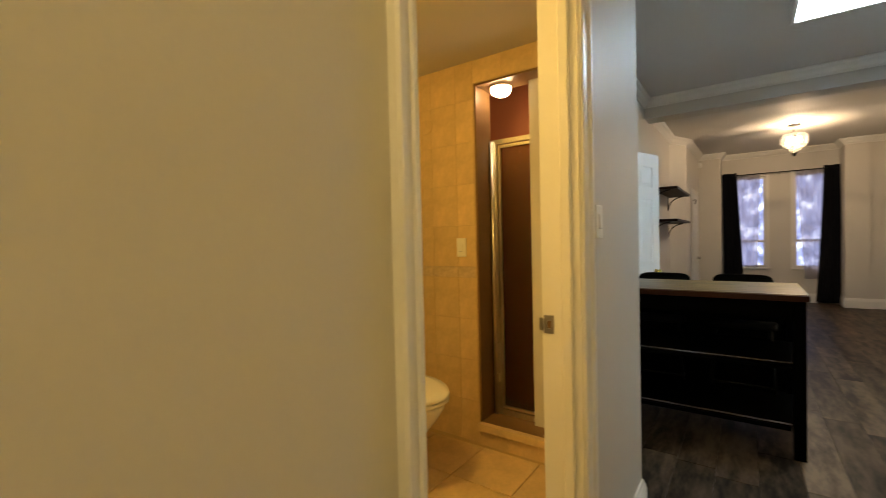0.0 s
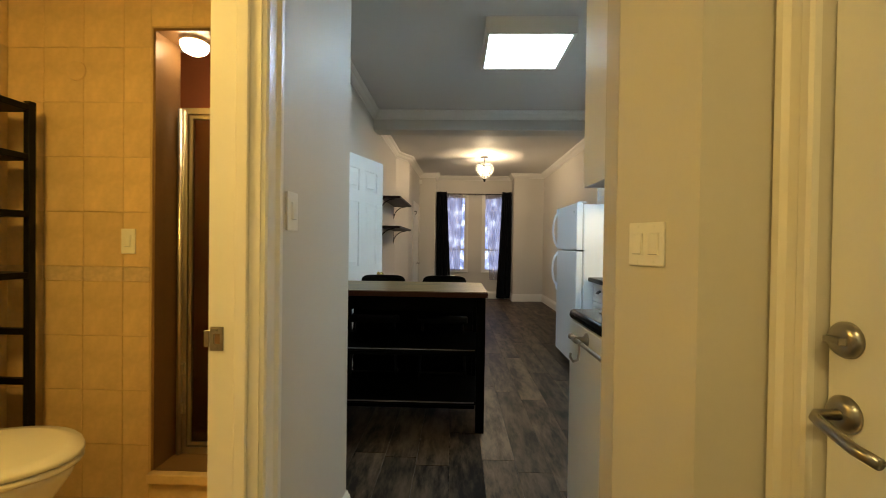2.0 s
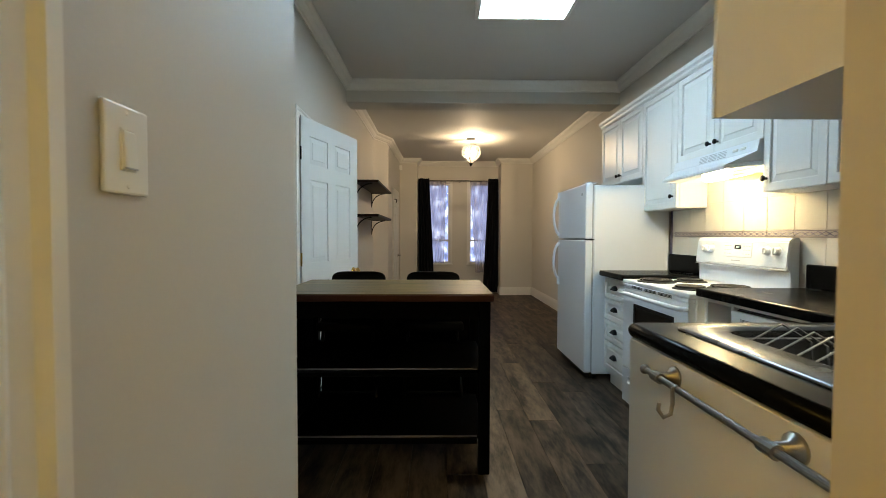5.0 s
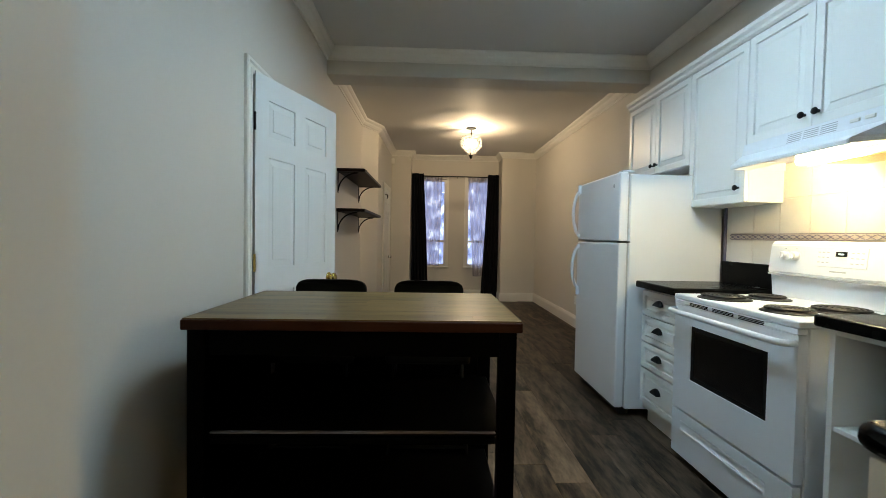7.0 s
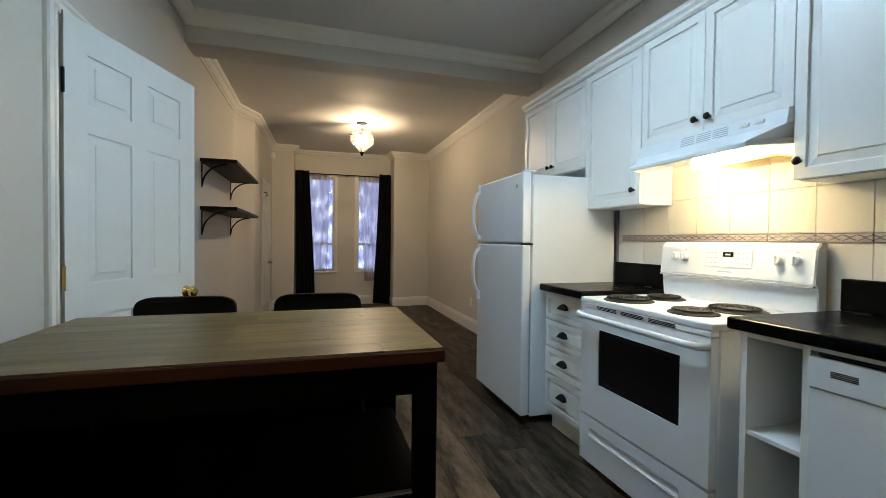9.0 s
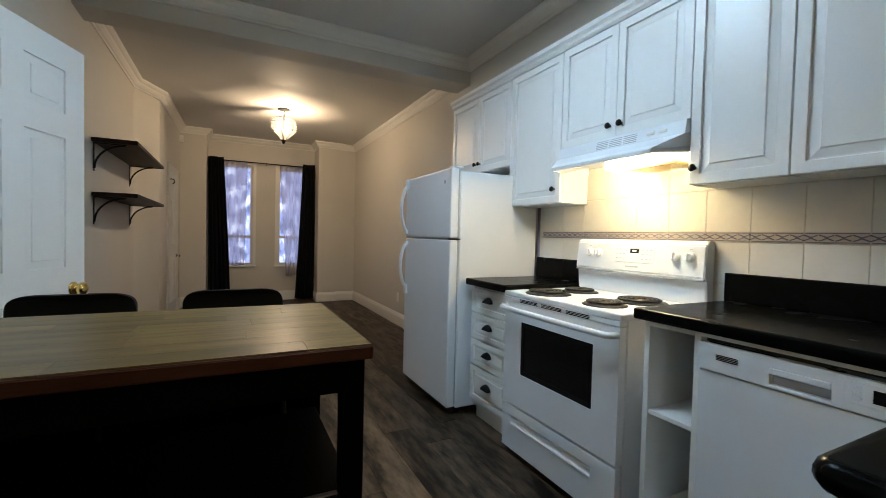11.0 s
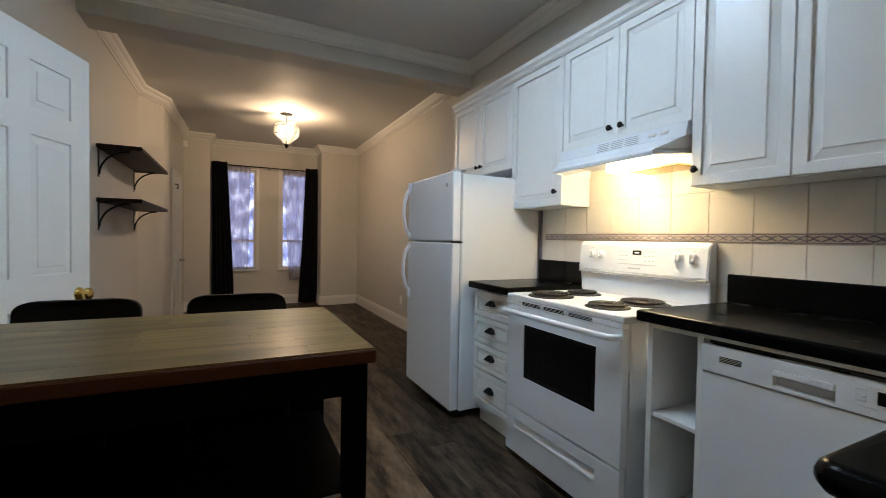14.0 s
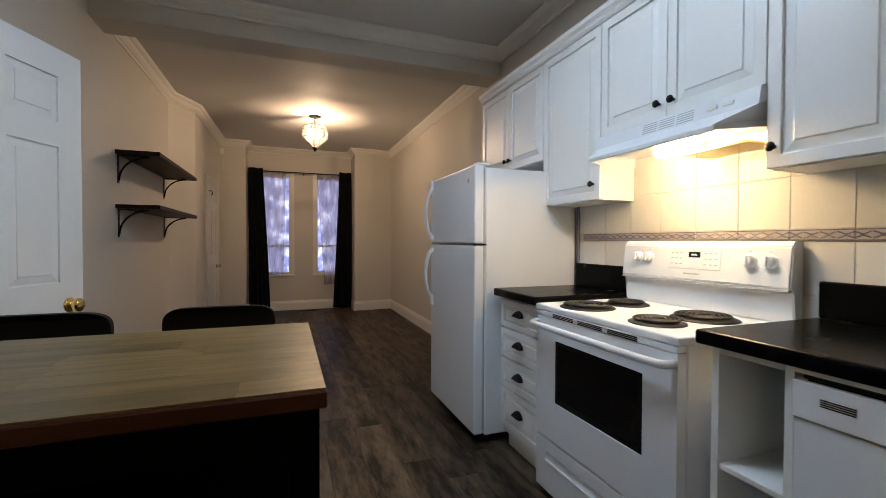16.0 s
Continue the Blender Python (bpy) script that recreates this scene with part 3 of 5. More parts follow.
strike = thing("strike_plate", (1.27, 6.072, 0.93), "worn steel strike plate in the bathroom jamb", "strike plate")
part("plate", slab_with_holes(1.228, 1.257, 0.946, 1.000, [(1.236, 1.250, 0.960, 0.984)], 6.0585, 6.0615, Matrix()), NICKEL, strike)
part("lip", box(1.214, 1.2258, 6.057, 6.0605, 0.954, 0.992, 0.001, 1), NICKEL, strike)
for zz in (0.951, 0.993):
    part("screw", lathe([(0, 0), (0.004, 0), (0.003, 0.0015), (0, 0.002)], (1.2425, 6.0584, zz), 10, axis=(0, -1, 0)), NICKEL, strike)


def six_panel(w, h, thick, m):
    """Six raised panels on both stiles, small ones on top."""
    s, mid, e = 0.13 * w, 0.13 * w, 0.155 * w
    pw = (w - s - e - mid) / 2
    panels = [(u, u + pw, a, b) for a, b in ((0.21, 0.84), (0.972, 1.552), (1.66, 1.852)) for u in (s, s + pw + mid)]
    return raised_panels(w, h, panels, thick, m, groove=0.008, slope=0.036)


# kitchen side door, swung into the room
casing("kitchen_casing", (XL, 8.62), (0, 1), 0.80, 1.965, (1, 0), 0.07)
structure("door_jamb", slab_with_holes(8.60, 9.44, 0, 2.02, [(8.62, 9.42, -0.01, 1.965)], XL - 0.13, XL + 0.002, Matrix(((0, 1, 0, 0), (1, 0, 0, 0), (0, 0, 1, 0), (0, 0, 0, 1)))), TRIM, "white painted door jamb", "door jamb")
hinge, tip = Vector((0.797, 8.632, 0)), Vector((1.039, 9.369, 0))
du = (tip - hinge).normalized()
side_door = thing("door_1", hinge, "white six-panel wooden door standing ajar with a brass knob", "door")
side_door["kind"] = "structure"
dm = Matrix(((du.x, -du.y, 0, hinge.x), (du.y, du.x, 0, hinge.y), (0, 0, 1, 0.012), (0, 0, 0, 1)))
part("leaf", six_panel((tip - hinge).length, 1.972, 0.036, dm), DOORP, side_door)
kp = dm @ Vector(((tip - hinge).length - 0.075, 0, 0.868))
part("knob", knob_bm(kp, (du.y, -du.x, 0), 0.03, 0.033), BRASS, side_door, "polished brass knob", smooth=True)
for zz in (0.25, 1.0, 1.72):
    hp = dm @ Vector((0.0, 0.0, zz))
    part("hinge", rod(hp + Vector((0.0, -0.006, -0.045)), hp + Vector((0.0, -0.006, 0.045)), 0.006, 8), BRASS if zz < 1.5 else BLACKM, side_door)

# entry door on the hall's right side
casing("entry_casing", (XD, 5.0), (0, 1), 0.865, 2.04, (-1, 0), 0.085, "cream painted entry door casing")
entry = thing("door_2", (XD + 0.03, 5.43, 0), "cream painted entry door with lever and deadbolt", "door")
entry["kind"] = "structure"
part("leaf", raised_panels(0.855, 2.03, [(0.13, 0.39, 0.2, 0.9), (0.465, 0.725, 0.2, 0.9), (0.13, 0.39, 1.02, 1.85), (0.465, 0.725, 1.02, 1.85)], 0.044, front_west(XD + 0.02, 5.86, 0.006)), DOORP, entry)
for zz, nm in ((1.047, "deadbolt"), (0.926, "rose")):
    part(nm, lathe([(0, 0), (0.030, 0), (0.030, 0.006), (0.025, 0.013), (0.018, 0.017), (0, 0.017)], (XD + 0.02, 5.826, zz), 24, axis=(-1, 0, 0)), NICKEL, entry, "satin nickel lock plate", smooth=True)
part("thumb_turn", box(XD - 0.012, XD + 0.004, 5.808, 5.838, 1.041, 1.053, 0.003, 2), NICKEL, entry)
part("lever", tube([(XD + 0.004, 5.822, 0.926), (XD - 0.03, 5.822, 0.926), (XD - 0.042, 5.81, 0.925), (XD - 0.046, 5.785, 0.920), (XD - 0.046, 5.74, 0.908), (XD - 0.043, 5.705, 0.904)], 0.009, 10), NICKEL, entry, "satin nickel lever", smooth=True)

# narrow closet door in the far left wall
cd = Vector((0.042, 1.71, 0)).normalized()
c0 = Vector((0.950, 12.49, 0)) + cd * 0.61
casing("closet_casing", (c0.x, c0.y), (cd.x, cd.y), 0.72, 1.93, (cd.y, -cd.x), 0.07)
closet = thing("door_3", c0, "narrow white closet door with a steel knob", "door")
closet["kind"] = "structure"
cm = Matrix(((cd.x, -cd.y, 0, c0.x + 0.008), (cd.y, cd.x, 0, c0.y), (0, 0, 1, 0.01), (0, 0, 0, 1)))
part("leaf", six_panel(0.72, 1.915, 0.03, cm @ Matrix.Translation((0, -0.004, 0))), DOORP, closet)
part("knob", knob_bm(cm @ Vector((0.62, -0.004, 0.80)), (cd.y, -cd.x, 0), 0.024, 0.028), CHROME, closet, "steel knob", smooth=True)
part("hook", tube([cm @ Vector((0.08, -0.008, 1.80)), cm @ Vector((0.08, -0.045, 1.80)), cm @ Vector((0.08, -0.05, 1.76)), cm @ Vector((0.08, -0.035, 1.74))], 0.007, 8), BLACKM, closet, "dark coat hook")

# motion sensor in the corner
single("motion_sensor", box(0.992, 1.045, 14.08, 14.14, 2.46, 2.55, 0.012, 3), PLASTIC, "small white wall sensor under the moulding", "sensor")


def window(name, x0, x1):
    t = thing(name, ((x0 + x1) / 2, FAR_Y, 0.6), "tall white sash window at dusk", "window")
    t["kind"] = "structure"
    xz = Matrix()
    part("window_frame", slab_with_holes(x0, x1, 0.60, 2.26, [(x0 + 0.035, x1 - 0.035, 0.64, 1.06), (x0 + 0.035, x1 - 0.035, 1.10, 2.225)], FAR_Y + 0.06, FAR_Y + 0.12, xz), TRIM, t)
    part("trim", slab_with_holes(x0 - 0.05, x1 + 0.05, 0.58, 2.31, [(x0, x1, 0.60, 2.26)], FAR_Y - 0.014, FAR_Y - 0.001, xz), TRIM, t)
    part("window_sill", box(x0 - 0.06, x1 + 0.06, FAR_Y - 0.035, FAR_Y + 0.06, 0.575, 0.60, 0.006, 2), TRIM, t)
    for a, b in ((0.64, 1.06), (1.10, 2.225)):
        part("pane", box(x0 + 0.035, x1 - 0.035, FAR_Y + 0.088, FAR_Y + 0.092, a, b), PANE, t).visible_shadow = False


window("window_1", 1.50, 2.00)
window("window_2", 2.40, 2.88)

backdrop = structure("backdrop", box(-12, 16, 24.0, 24.1, -4, 12), DUSK, "blue dusk street with trees beyond the windows", "backdrop")
structure("ground", box(-200, 200, 14.9, 400, -0.7, -0.5), mat("asphalt_dusk", (0.05, 0.05, 0.055), 0.8, vary=0.2), "dark ground outside", "ground")


def curtain(name, x0, x1, y, z0, z1, folds, depth, material, label, flare=0.0, seed=0, anchor=0.5):
    """Hanging cloth with folds that gather to the top."""
    rnd = random.Random(seed)
    ph = [rnd.uniform(0, 6.28) for _ in range(4)]
    nu, nv = folds * 10, 24
    b = bmesh.new()
    grid = []
    for j in range(nv + 1):
        v = j / nv
        row = []
        for i in range(nu + 1):
            u = i / nu
            spread = 1 + flare * (1 - v)
            xx = x0 + anchor * (x1 - x0) + (u - anchor) * (x1 - x0) * spread + 0.010 * math.sin(3 * v + ph[0])
            wv = math.sin(2 * math.pi * folds * u + ph[1] + 0.5 * math.sin(2.2 * v + ph[2]))
            d = depth * (0.65 + 0.35 * (1 - v)) * (wv + 0.25 * math.sin(5 * math.pi * folds * u + ph[3]))
            row.append(b.verts.new((xx, y + d, z0 + (z1 - z0) * v + 0.004 * math.sin(9 * u + ph[2]))))
        grid.append(row)
    for r, s in zip(grid, grid[1:]):
        for i in range(nu):
            b.faces.new((r[i], r[i + 1], s[i + 1], s[i]))
    ob = single(name, b, material, label, "curtain", smooth=True)
    md = ob.modifiers.new("cloth", "SOLIDIFY")
    md.thickness = 0.0015
    return ob


RODY = FAR_Y - 0.10
curtain("blackout_curtain", 1.352, 1.575, RODY, 0.02, 2.345, 5, 0.032, CURTAIN, "long black blackout curtain gathered beside the window", 0.45, 1, 0.05)
curtain("blackout_curtain", 2.775, 2.978, RODY, 0.02, 2.345, 5, 0.032, CURTAIN, "long black blackout curtain gathered beside the window", 0.55, 2, 0.9)
curtain("sheer_curtain", 1.54, 1.93, RODY + 0.05, 0.62, 2.31, 5, 0.016, SHEER, "white sheer voile curtain over the window", -0.28, 3, 0.4)
curtain("sheer_curtain", 2.42, 2.80, RODY + 0.05, 0.42, 2.31, 5, 0.016, SHEER, "white sheer voile curtain hanging below the sill", -0.35, 4, 0.75)
cr = thing("curtain_rod", (2.19, RODY, 2.3), "black metal curtain rod across both windows", "curtain rod")
part("rod", rod((1.345, RODY, 2.30), (2.985, RODY, 2.30), 0.009), BLACKM, cr)
for xx in (1.38, 2.2, 2.95):
    part("bracket", tube([(xx, FAR_Y, 2.28), (xx, RODY + 0.03, 2.28), (xx, RODY, 2.292)], 0.006), BLACKM, cr)

vent = thing("floor_vent", (2.27, 14.42, 0), "dark floor register below the windows", "floor vent")
part("frame", slab_with_holes(2.12, 2.42, 14.36, 14.47, [(2.14, 2.40, 14.375, 14.455)], 0, 0.006, Matrix(((1, 0, 0, 0), (0, 0, 1, 0), (0, 1, 0, 0.0), (0, 0, 0, 1)))), BLACKM, vent)
for k in range(7):
    part("slat", box(2.14, 2.40, 14.379 + k * 0.011, 14.384 + k * 0.011, 0.0, 0.004), BLACKM, vent)


# ---- switches and outlets ----
def rocker_plate(at, along, out, w, h, gangs, label):
    """A plastic plate with rocker switches. at: centre; along, out: unit directions."""
    a, o = Vector((*along, 0)).normalized(), Vector((*out, 0)).normalized()
    m = Matrix(((a.x, o.x, 0, at[0]), (a.y, o.y, 0, at[1]), (0, 0, 1, at[2]), (0, 0, 0, 1)))
    t = thing("light_switch", at, label, "light switch")
    q = 0.72
    part("plate", box(-w / 2, w / 2, 0, 0.006, -h / 2, h / 2, 0.003, 2, m=m), PLASTIC, t)
    for g in range(gangs):
        c = (g - (gangs - 1) / 2) * 0.04
        part("surround", slab_with_holes(c - 0.0175 * q, c + 0.0175 * q, -0.034 * q, 0.034 * q, [(c - 0.015 * q, c + 0.015 * q, -0.0315 * q, 0.0315 * q)], 0.0055, 0.008, m), PLASTIC, t)
        part("rocker", box(c - 0.0145 * q, c + 0.0145 * q, 0.005, 0.010, -0.031 * q, 0.031 * q, 0.002, 2, m=m @ pose(0, 0, 0, 3, 0, 0)), PLASTIC, t)
        part("shadow_line", box(c - 0.010, c + 0.010, 0.0095, 0.0112, -0.0225, -0.0205, m=m), GREYP, t)
        for zz in (-1, 1):
            part("screw", lathe([(0, 0), (0.003, 0), (0.002, 0.001), (0, 0.0012)], m @ Vector((c, 0.006, zz * h * 0.41)), 8, axis=o), PLASTIC, t)
    return t


sd = Vector((2.245 - 2.154, 5.945 - 6.123)).normalized()
sc = Vector((2.154, 6.123)) + sd * 0.086
rocker_plate((sc.x, sc.y, 1.20), (sd.x, sd.y), (sd.y, -sd.x), 0.088, 0.094, 2, "cream double rocker switch on the angled wall")
rocker_plate((HALL_X, 6.25, 1.276), (0, 1), (1, 0), 0.072, 0.104, 1, "cream single rocker switch on the hall wall")
rocker_plate((0.486, BATH_Y - 0.003, 1.188), (1, 0), (0, -1), 0.058, 0.10, 1, "cream single rocker switch on the bathroom tiles")
rocker_plate((XR - 0.002, 11.95, 0.36), (0, 1), (-1, 0), 0.07, 0.115, 1, "small cream outlet plate low on the wall")


# ---- bathroom ----
bath_floor = structure("bathroom_floor", box(-0.15, 1.223, 5.0, BATH_Y, 0.0, BATH_FLOOR - 0.006), BGROUT, "beige stone tile bathroom floor", "floor")
structure("bathroom_ceiling", box(-0.15, 1.223, 4.9, 7.26, BATH_CEIL, BATH_CEIL + 0.08), CEIL, "painted bathroom ceiling", "ceiling")
bath_wall = wall("wall_bathroom_far", (-0.1, BATH_Y), (1.223, BATH_Y), 0.09, 0, BATH_CEIL, [(0.575 + 0.1, 1.15 + 0.1, 0.27, 2.03)], BGROUT, "beige stone tiled bathroom wall with a shower opening")
bath_side = wall("wall_bathroom_left", (-0.012, 5.0), (-0.012, BATH_Y + 0.05), 0.1, 0, BATH_CEIL, (), BGROUT, "beige stone tiled bathroom side wall")
wall("wall_bathroom_near", (1.223, 5.0), (-0.1, 5.0), 0.1, 0, BATH_CEIL, (), WALL)
# shower: curb, tiled reveal, red inner walls, framed obscure door, dome lamp
structure("shower_curb", box(0.577, 1.148, BATH_Y - 0.028, BATH_Y + 0.09, 0.235, 0.274, 0.006, 2), BTILE, "beige stone shower curb", "curb")
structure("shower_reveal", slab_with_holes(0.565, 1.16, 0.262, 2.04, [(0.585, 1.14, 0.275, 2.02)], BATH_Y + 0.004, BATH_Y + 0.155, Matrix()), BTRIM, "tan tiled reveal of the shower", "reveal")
wall("wall_shower", (-0.1, 7.25), (0.88, 7.25), 0.04, 0, BATH_CEIL, (), REDWALL, "terracotta painted shower wall")
wall("wall_shower", (0.88, 7.25), (0.88, 6.93), 0.003, 0, BATH_CEIL, (), REDWALL)
wall("wall_shower", (0.0, 6.93), (0.0, 7.25), 0.04, 0, BATH_CEIL, (), REDWALL)
structure("shower_tray", box(0.0, 1.14, BATH_Y + 0.09, 7.25, 0.15, 0.22, 0.01, 2), CERAMIC, "white shower tray", "shower tray")
sdoor = thing("shower_door", (0.87, 6.925, 0.275), "brown obscure glass shower door in a metal frame", "shower door")
part("frame", slab_with_holes(0.588, 1.138, 0.276, 1.76, [(0.628, 1.11, 0.305, 1.735)], 6.905, 6.94, Matrix()), SILVERED, sdoor, "brushed metal frame")
part("jamb_profile", tube([(0.604, 6.895, 0.28), (0.604, 6.895, 1.75)], 0.011, 12), SILVERED, sdoor, "rounded metal jamb profile", smooth=True)
part("leaf_frame", slab_with_holes(0.632, 1.106, 0.31, 1.73, [(0.646, 1.092, 0.325, 1.715)], 6.91, 6.932, Matrix()), SILVERED, sdoor)
part("glass_pane", box(0.646, 1.092, 6.918, 6.924, 0.325, 1.715), OBSCURE, sdoor, "rippled brown glass")
for zz in (0.45, 0.62):
    part("hinge", box(0.60, 0.624, 6.888, 6.906, zz, zz + 0.05, 0.003, 2), SILVERED, sdoor)
slamp = thing("shower_light", (0.69, 6.85, 2.02), "small glowing dome light in the shower", "ceiling light")
part("base", lathe([(0, 0), (0.056, 0), (0.056, -0.010), (0.052, -0.013), (0, -0.013)], (0.69, 6.85, 2.0195)), CHROME, slamp)
part("dome", lathe([(0.053, -0.013), (0.052, -0.03), (0.042, -0.046), (0.024, -0.056), (0, -0.06)], (0.69, 6.85, 2.0195)), SHOWERGLASS, slamp, smooth=True)
blamp = thing("bathroom_light", (0.62, 5.55, 2.15), "warm dome ceiling light of the bathroom", "ceiling light")
part("base", lathe([(0, 0), (0.14, 0), (0.14, -0.02), (0, -0.022)], (0.62, 5.55, 2.149)), CHROME, blamp)
part("dome", lathe([(0.13, -0.022), (0.125, -0.05), (0.10, -0.08), (0.05, -0.10), (0, -0.105)], (0.62, 5.55, 2.149)), BATHGLASS, blamp, smooth=True)
single("wall_cover", lathe([(0, 0), (0.04, 0), (0.038, 0.004), (0, 0.006)], (0.27, BATH_Y - 0.003, 1.86), 24, axis=(0, -1, 0)), BTILE, "round blank cover plate on the bathroom tiles", "cover plate")


def toilet(y):
    f = BATH_FLOOR
    t = thing("toilet", (0.36, y, f), "white ceramic toilet with closed lid and tank", "toilet")
    part("tank", box(0.02, 0.20, y - 0.225, y + 0.225, f + 0.36, f + 0.665, 0.022, 3), CERAMIC, t, smooth=False)
    part("tank_lid", box(0.008, 0.215, y - 0.24, y + 0.24, f + 0.666, f + 0.703, 0.012, 3), CERAMIC, t)
    b = box(0.20, 0.212, y - 0.20, y - 0.16, f + 0.60, f + 0.625, 0.004, 2)
    b = box(0.212, 0.222, y - 0.195, y - 0.10, f + 0.606, f + 0.621, 0.004, 2, bm=b)
    part("flush_lever", b, PLASTIC, t)

    def ring(x0, x1, hw, z, n=28):
        out = []
        for k in range(n):
            a = 2 * math.pi * k / n
            cx = (x0 + x1) / 2
            rx = (x1 - x0) / 2
            sx = math.cos(a)
            out.append(Vector((cx + rx * sx, y + hw * math.sin(a) * (1 - 0.16 * max(sx, 0) ** 2), z)))
        return out

    def loft(rings, cap0=True, cap1=True):
        b = bmesh.new()
        vs = [[b.verts.new(p) for p in r] for r in rings]
        n = len(vs[0])
        for r, s in zip(vs, vs[1:]):
            for k in range(n):
                b.faces.new((r[k], r[(k + 1) % n], s[(k + 1) % n], s[k]))
        if cap0:
            b.faces.new(vs[0])
        if cap1:
            b.faces.new(vs[-1])
        return b

    part("bowl", loft([ring(0.14, 0.52, 0.115, f), ring(0.15, 0.51, 0.11, f + 0.03), ring(0.17, 0.50, 0.10, f + 0.12), ring(0.14, 0.545, 0.12, f + 0.2), ring(0.09, 0.63, 0.165, f + 0.30), ring(0.07, 0.67, 0.182, f + 0.36), ring(0.07, 0.675, 0.186, f + 0.385)]), CERAMIC, t, smooth=True)
    part("seat", loft([ring(0.20, 0.685, 0.188, f + 0.387), ring(0.195, 0.69, 0.192, f + 0.393), ring(0.195, 0.69, 0.192, f + 0.401), ring(0.205, 0.68, 0.185, f + 0.405)]), CERAMIC, t, smooth=True)
    part("lid", loft([ring(0.20, 0.685, 0.188, f + 0.407), ring(0.195, 0.692, 0.193, f + 0.413), ring(0.20, 0.688, 0.19, f + 0.424), ring(0.25, 0.64, 0.15, f + 0.432), ring(0.35, 0.55, 0.07, f + 0.435)]), CERAMIC, t, smooth=True)
    for s in (-0.07, 0.07):
        part("lid_hinge", rod((0.215, y + s - 0.02, f + 0.412), (0.215, y + s + 0.02, f + 0.412), 0.012), CERAMIC, t)


toilet(6.29)

rack = thing("storage_rack", (0.085, 6.3, BATH_FLOOR), "black open shelving rack standing over the toilet", "shelf rack")
for xx in (0.0, 0.15):
    for yy in (5.88, 6.668):
        part("post", box(xx, xx + 0.025, yy, yy + 0.028, BATH_FLOOR, 1.71, 0.002, 1), BLACKM, rack)
for zz in (1.685, 1.50, 1.285, 1.055):
    part("shelf", box(0.004, 0.172, 5.89, 6.69, zz - 0.012, zz + 0.012, 0.002, 1), BLACKM, rack)
for zz in (0.84, 0.65, 0.3):
    part("end_rail", box(0.026, 0.149, 6.670, 6.694, zz - 0.012, zz + 0.012, 0.002, 1), BLACKM, rack)

# ---- kitchen base units along the right wall ----
CT, CB = 0.918, 0.876   # main worktop
DRAWER_TOP = 0.862      # underside of the short worktop over the drawers


def drawer_unit(y0, y1):
    t = thing("drawer_unit", (3.3, (y0 + y1) / 2, 0), "white four-drawer base cabinet with black cup pulls", "cabinet")
    part("body", box(3.085, 3.60, y0, y1, 0.09, DRAWER_TOP - 0.001), CAB, t)
    part("toe_kick", box(3.12, 3.14, y0, y1, 0.0, 0.09), CAB, t)
    for a, b in ((0.697, 0.845), (0.529, 0.685), (0.361, 0.517), (0.135, 0.350)):
        w = y1 - y0 - 0.008
        d = part("drawer_front", raised_panels(w, b - a, [(0.032, w - 0.032, 0.03, b - a - 0.03)], 0.02, front_west(3.062, y1 - 0.004, a), 0.013, 0.022), CAB, t)
        zc, yc = (a + b) / 2 + 0.005, (y0 + y1) / 2
        c = bmesh.new()
        n, rows = 14, 5
        g = []
        for j in range(rows + 1):
            th = j / rows * math.pi / 2
            g.append([c.verts.new((3.060 - 0.026 * math.sin(th), yc + 0.042 * math.cos(math.pi * k / n) * (0.55 + 0.45 * math.cos(th * 0.3)), zc + 0.034 * math.cos(th) * math.sin(math.pi * k / n) - 0.006)) for k in range(n + 1)])
        for r, s in zip(g, g[1:]):
            for k in range(n):
                c.faces.new((r[k], r[k + 1], s[k + 1], s[k]))
        p = part("cup_pull", c, BLACKM, d, "black cup pull", smooth=True)
        p.modifiers.new("thick", "SOLIDIFY").thickness = 0.003
    return t


drawer_unit(8.70, 9.115)


def worktop(y0, y1, under, name="worktop", label="black laminate worktop with a raised back edge"):
    t = thing(name, (3.3, (y0 + y1) / 2, under), label, "worktop")
    part("top", box(3.02, 3.608, y0, y1, under, under + 0.042, 0.013, 4), COUNTER, t)
    part("upstand", box(3.583, 3.608, y0 + 0.002, y1 - 0.002, under + 0.04, 1.038, 0.007, 3), COUNTER, t)
    return t


worktop(8.695, 9.13, DRAWER_TOP)
main_top = worktop(6.215, 7.862, CB)


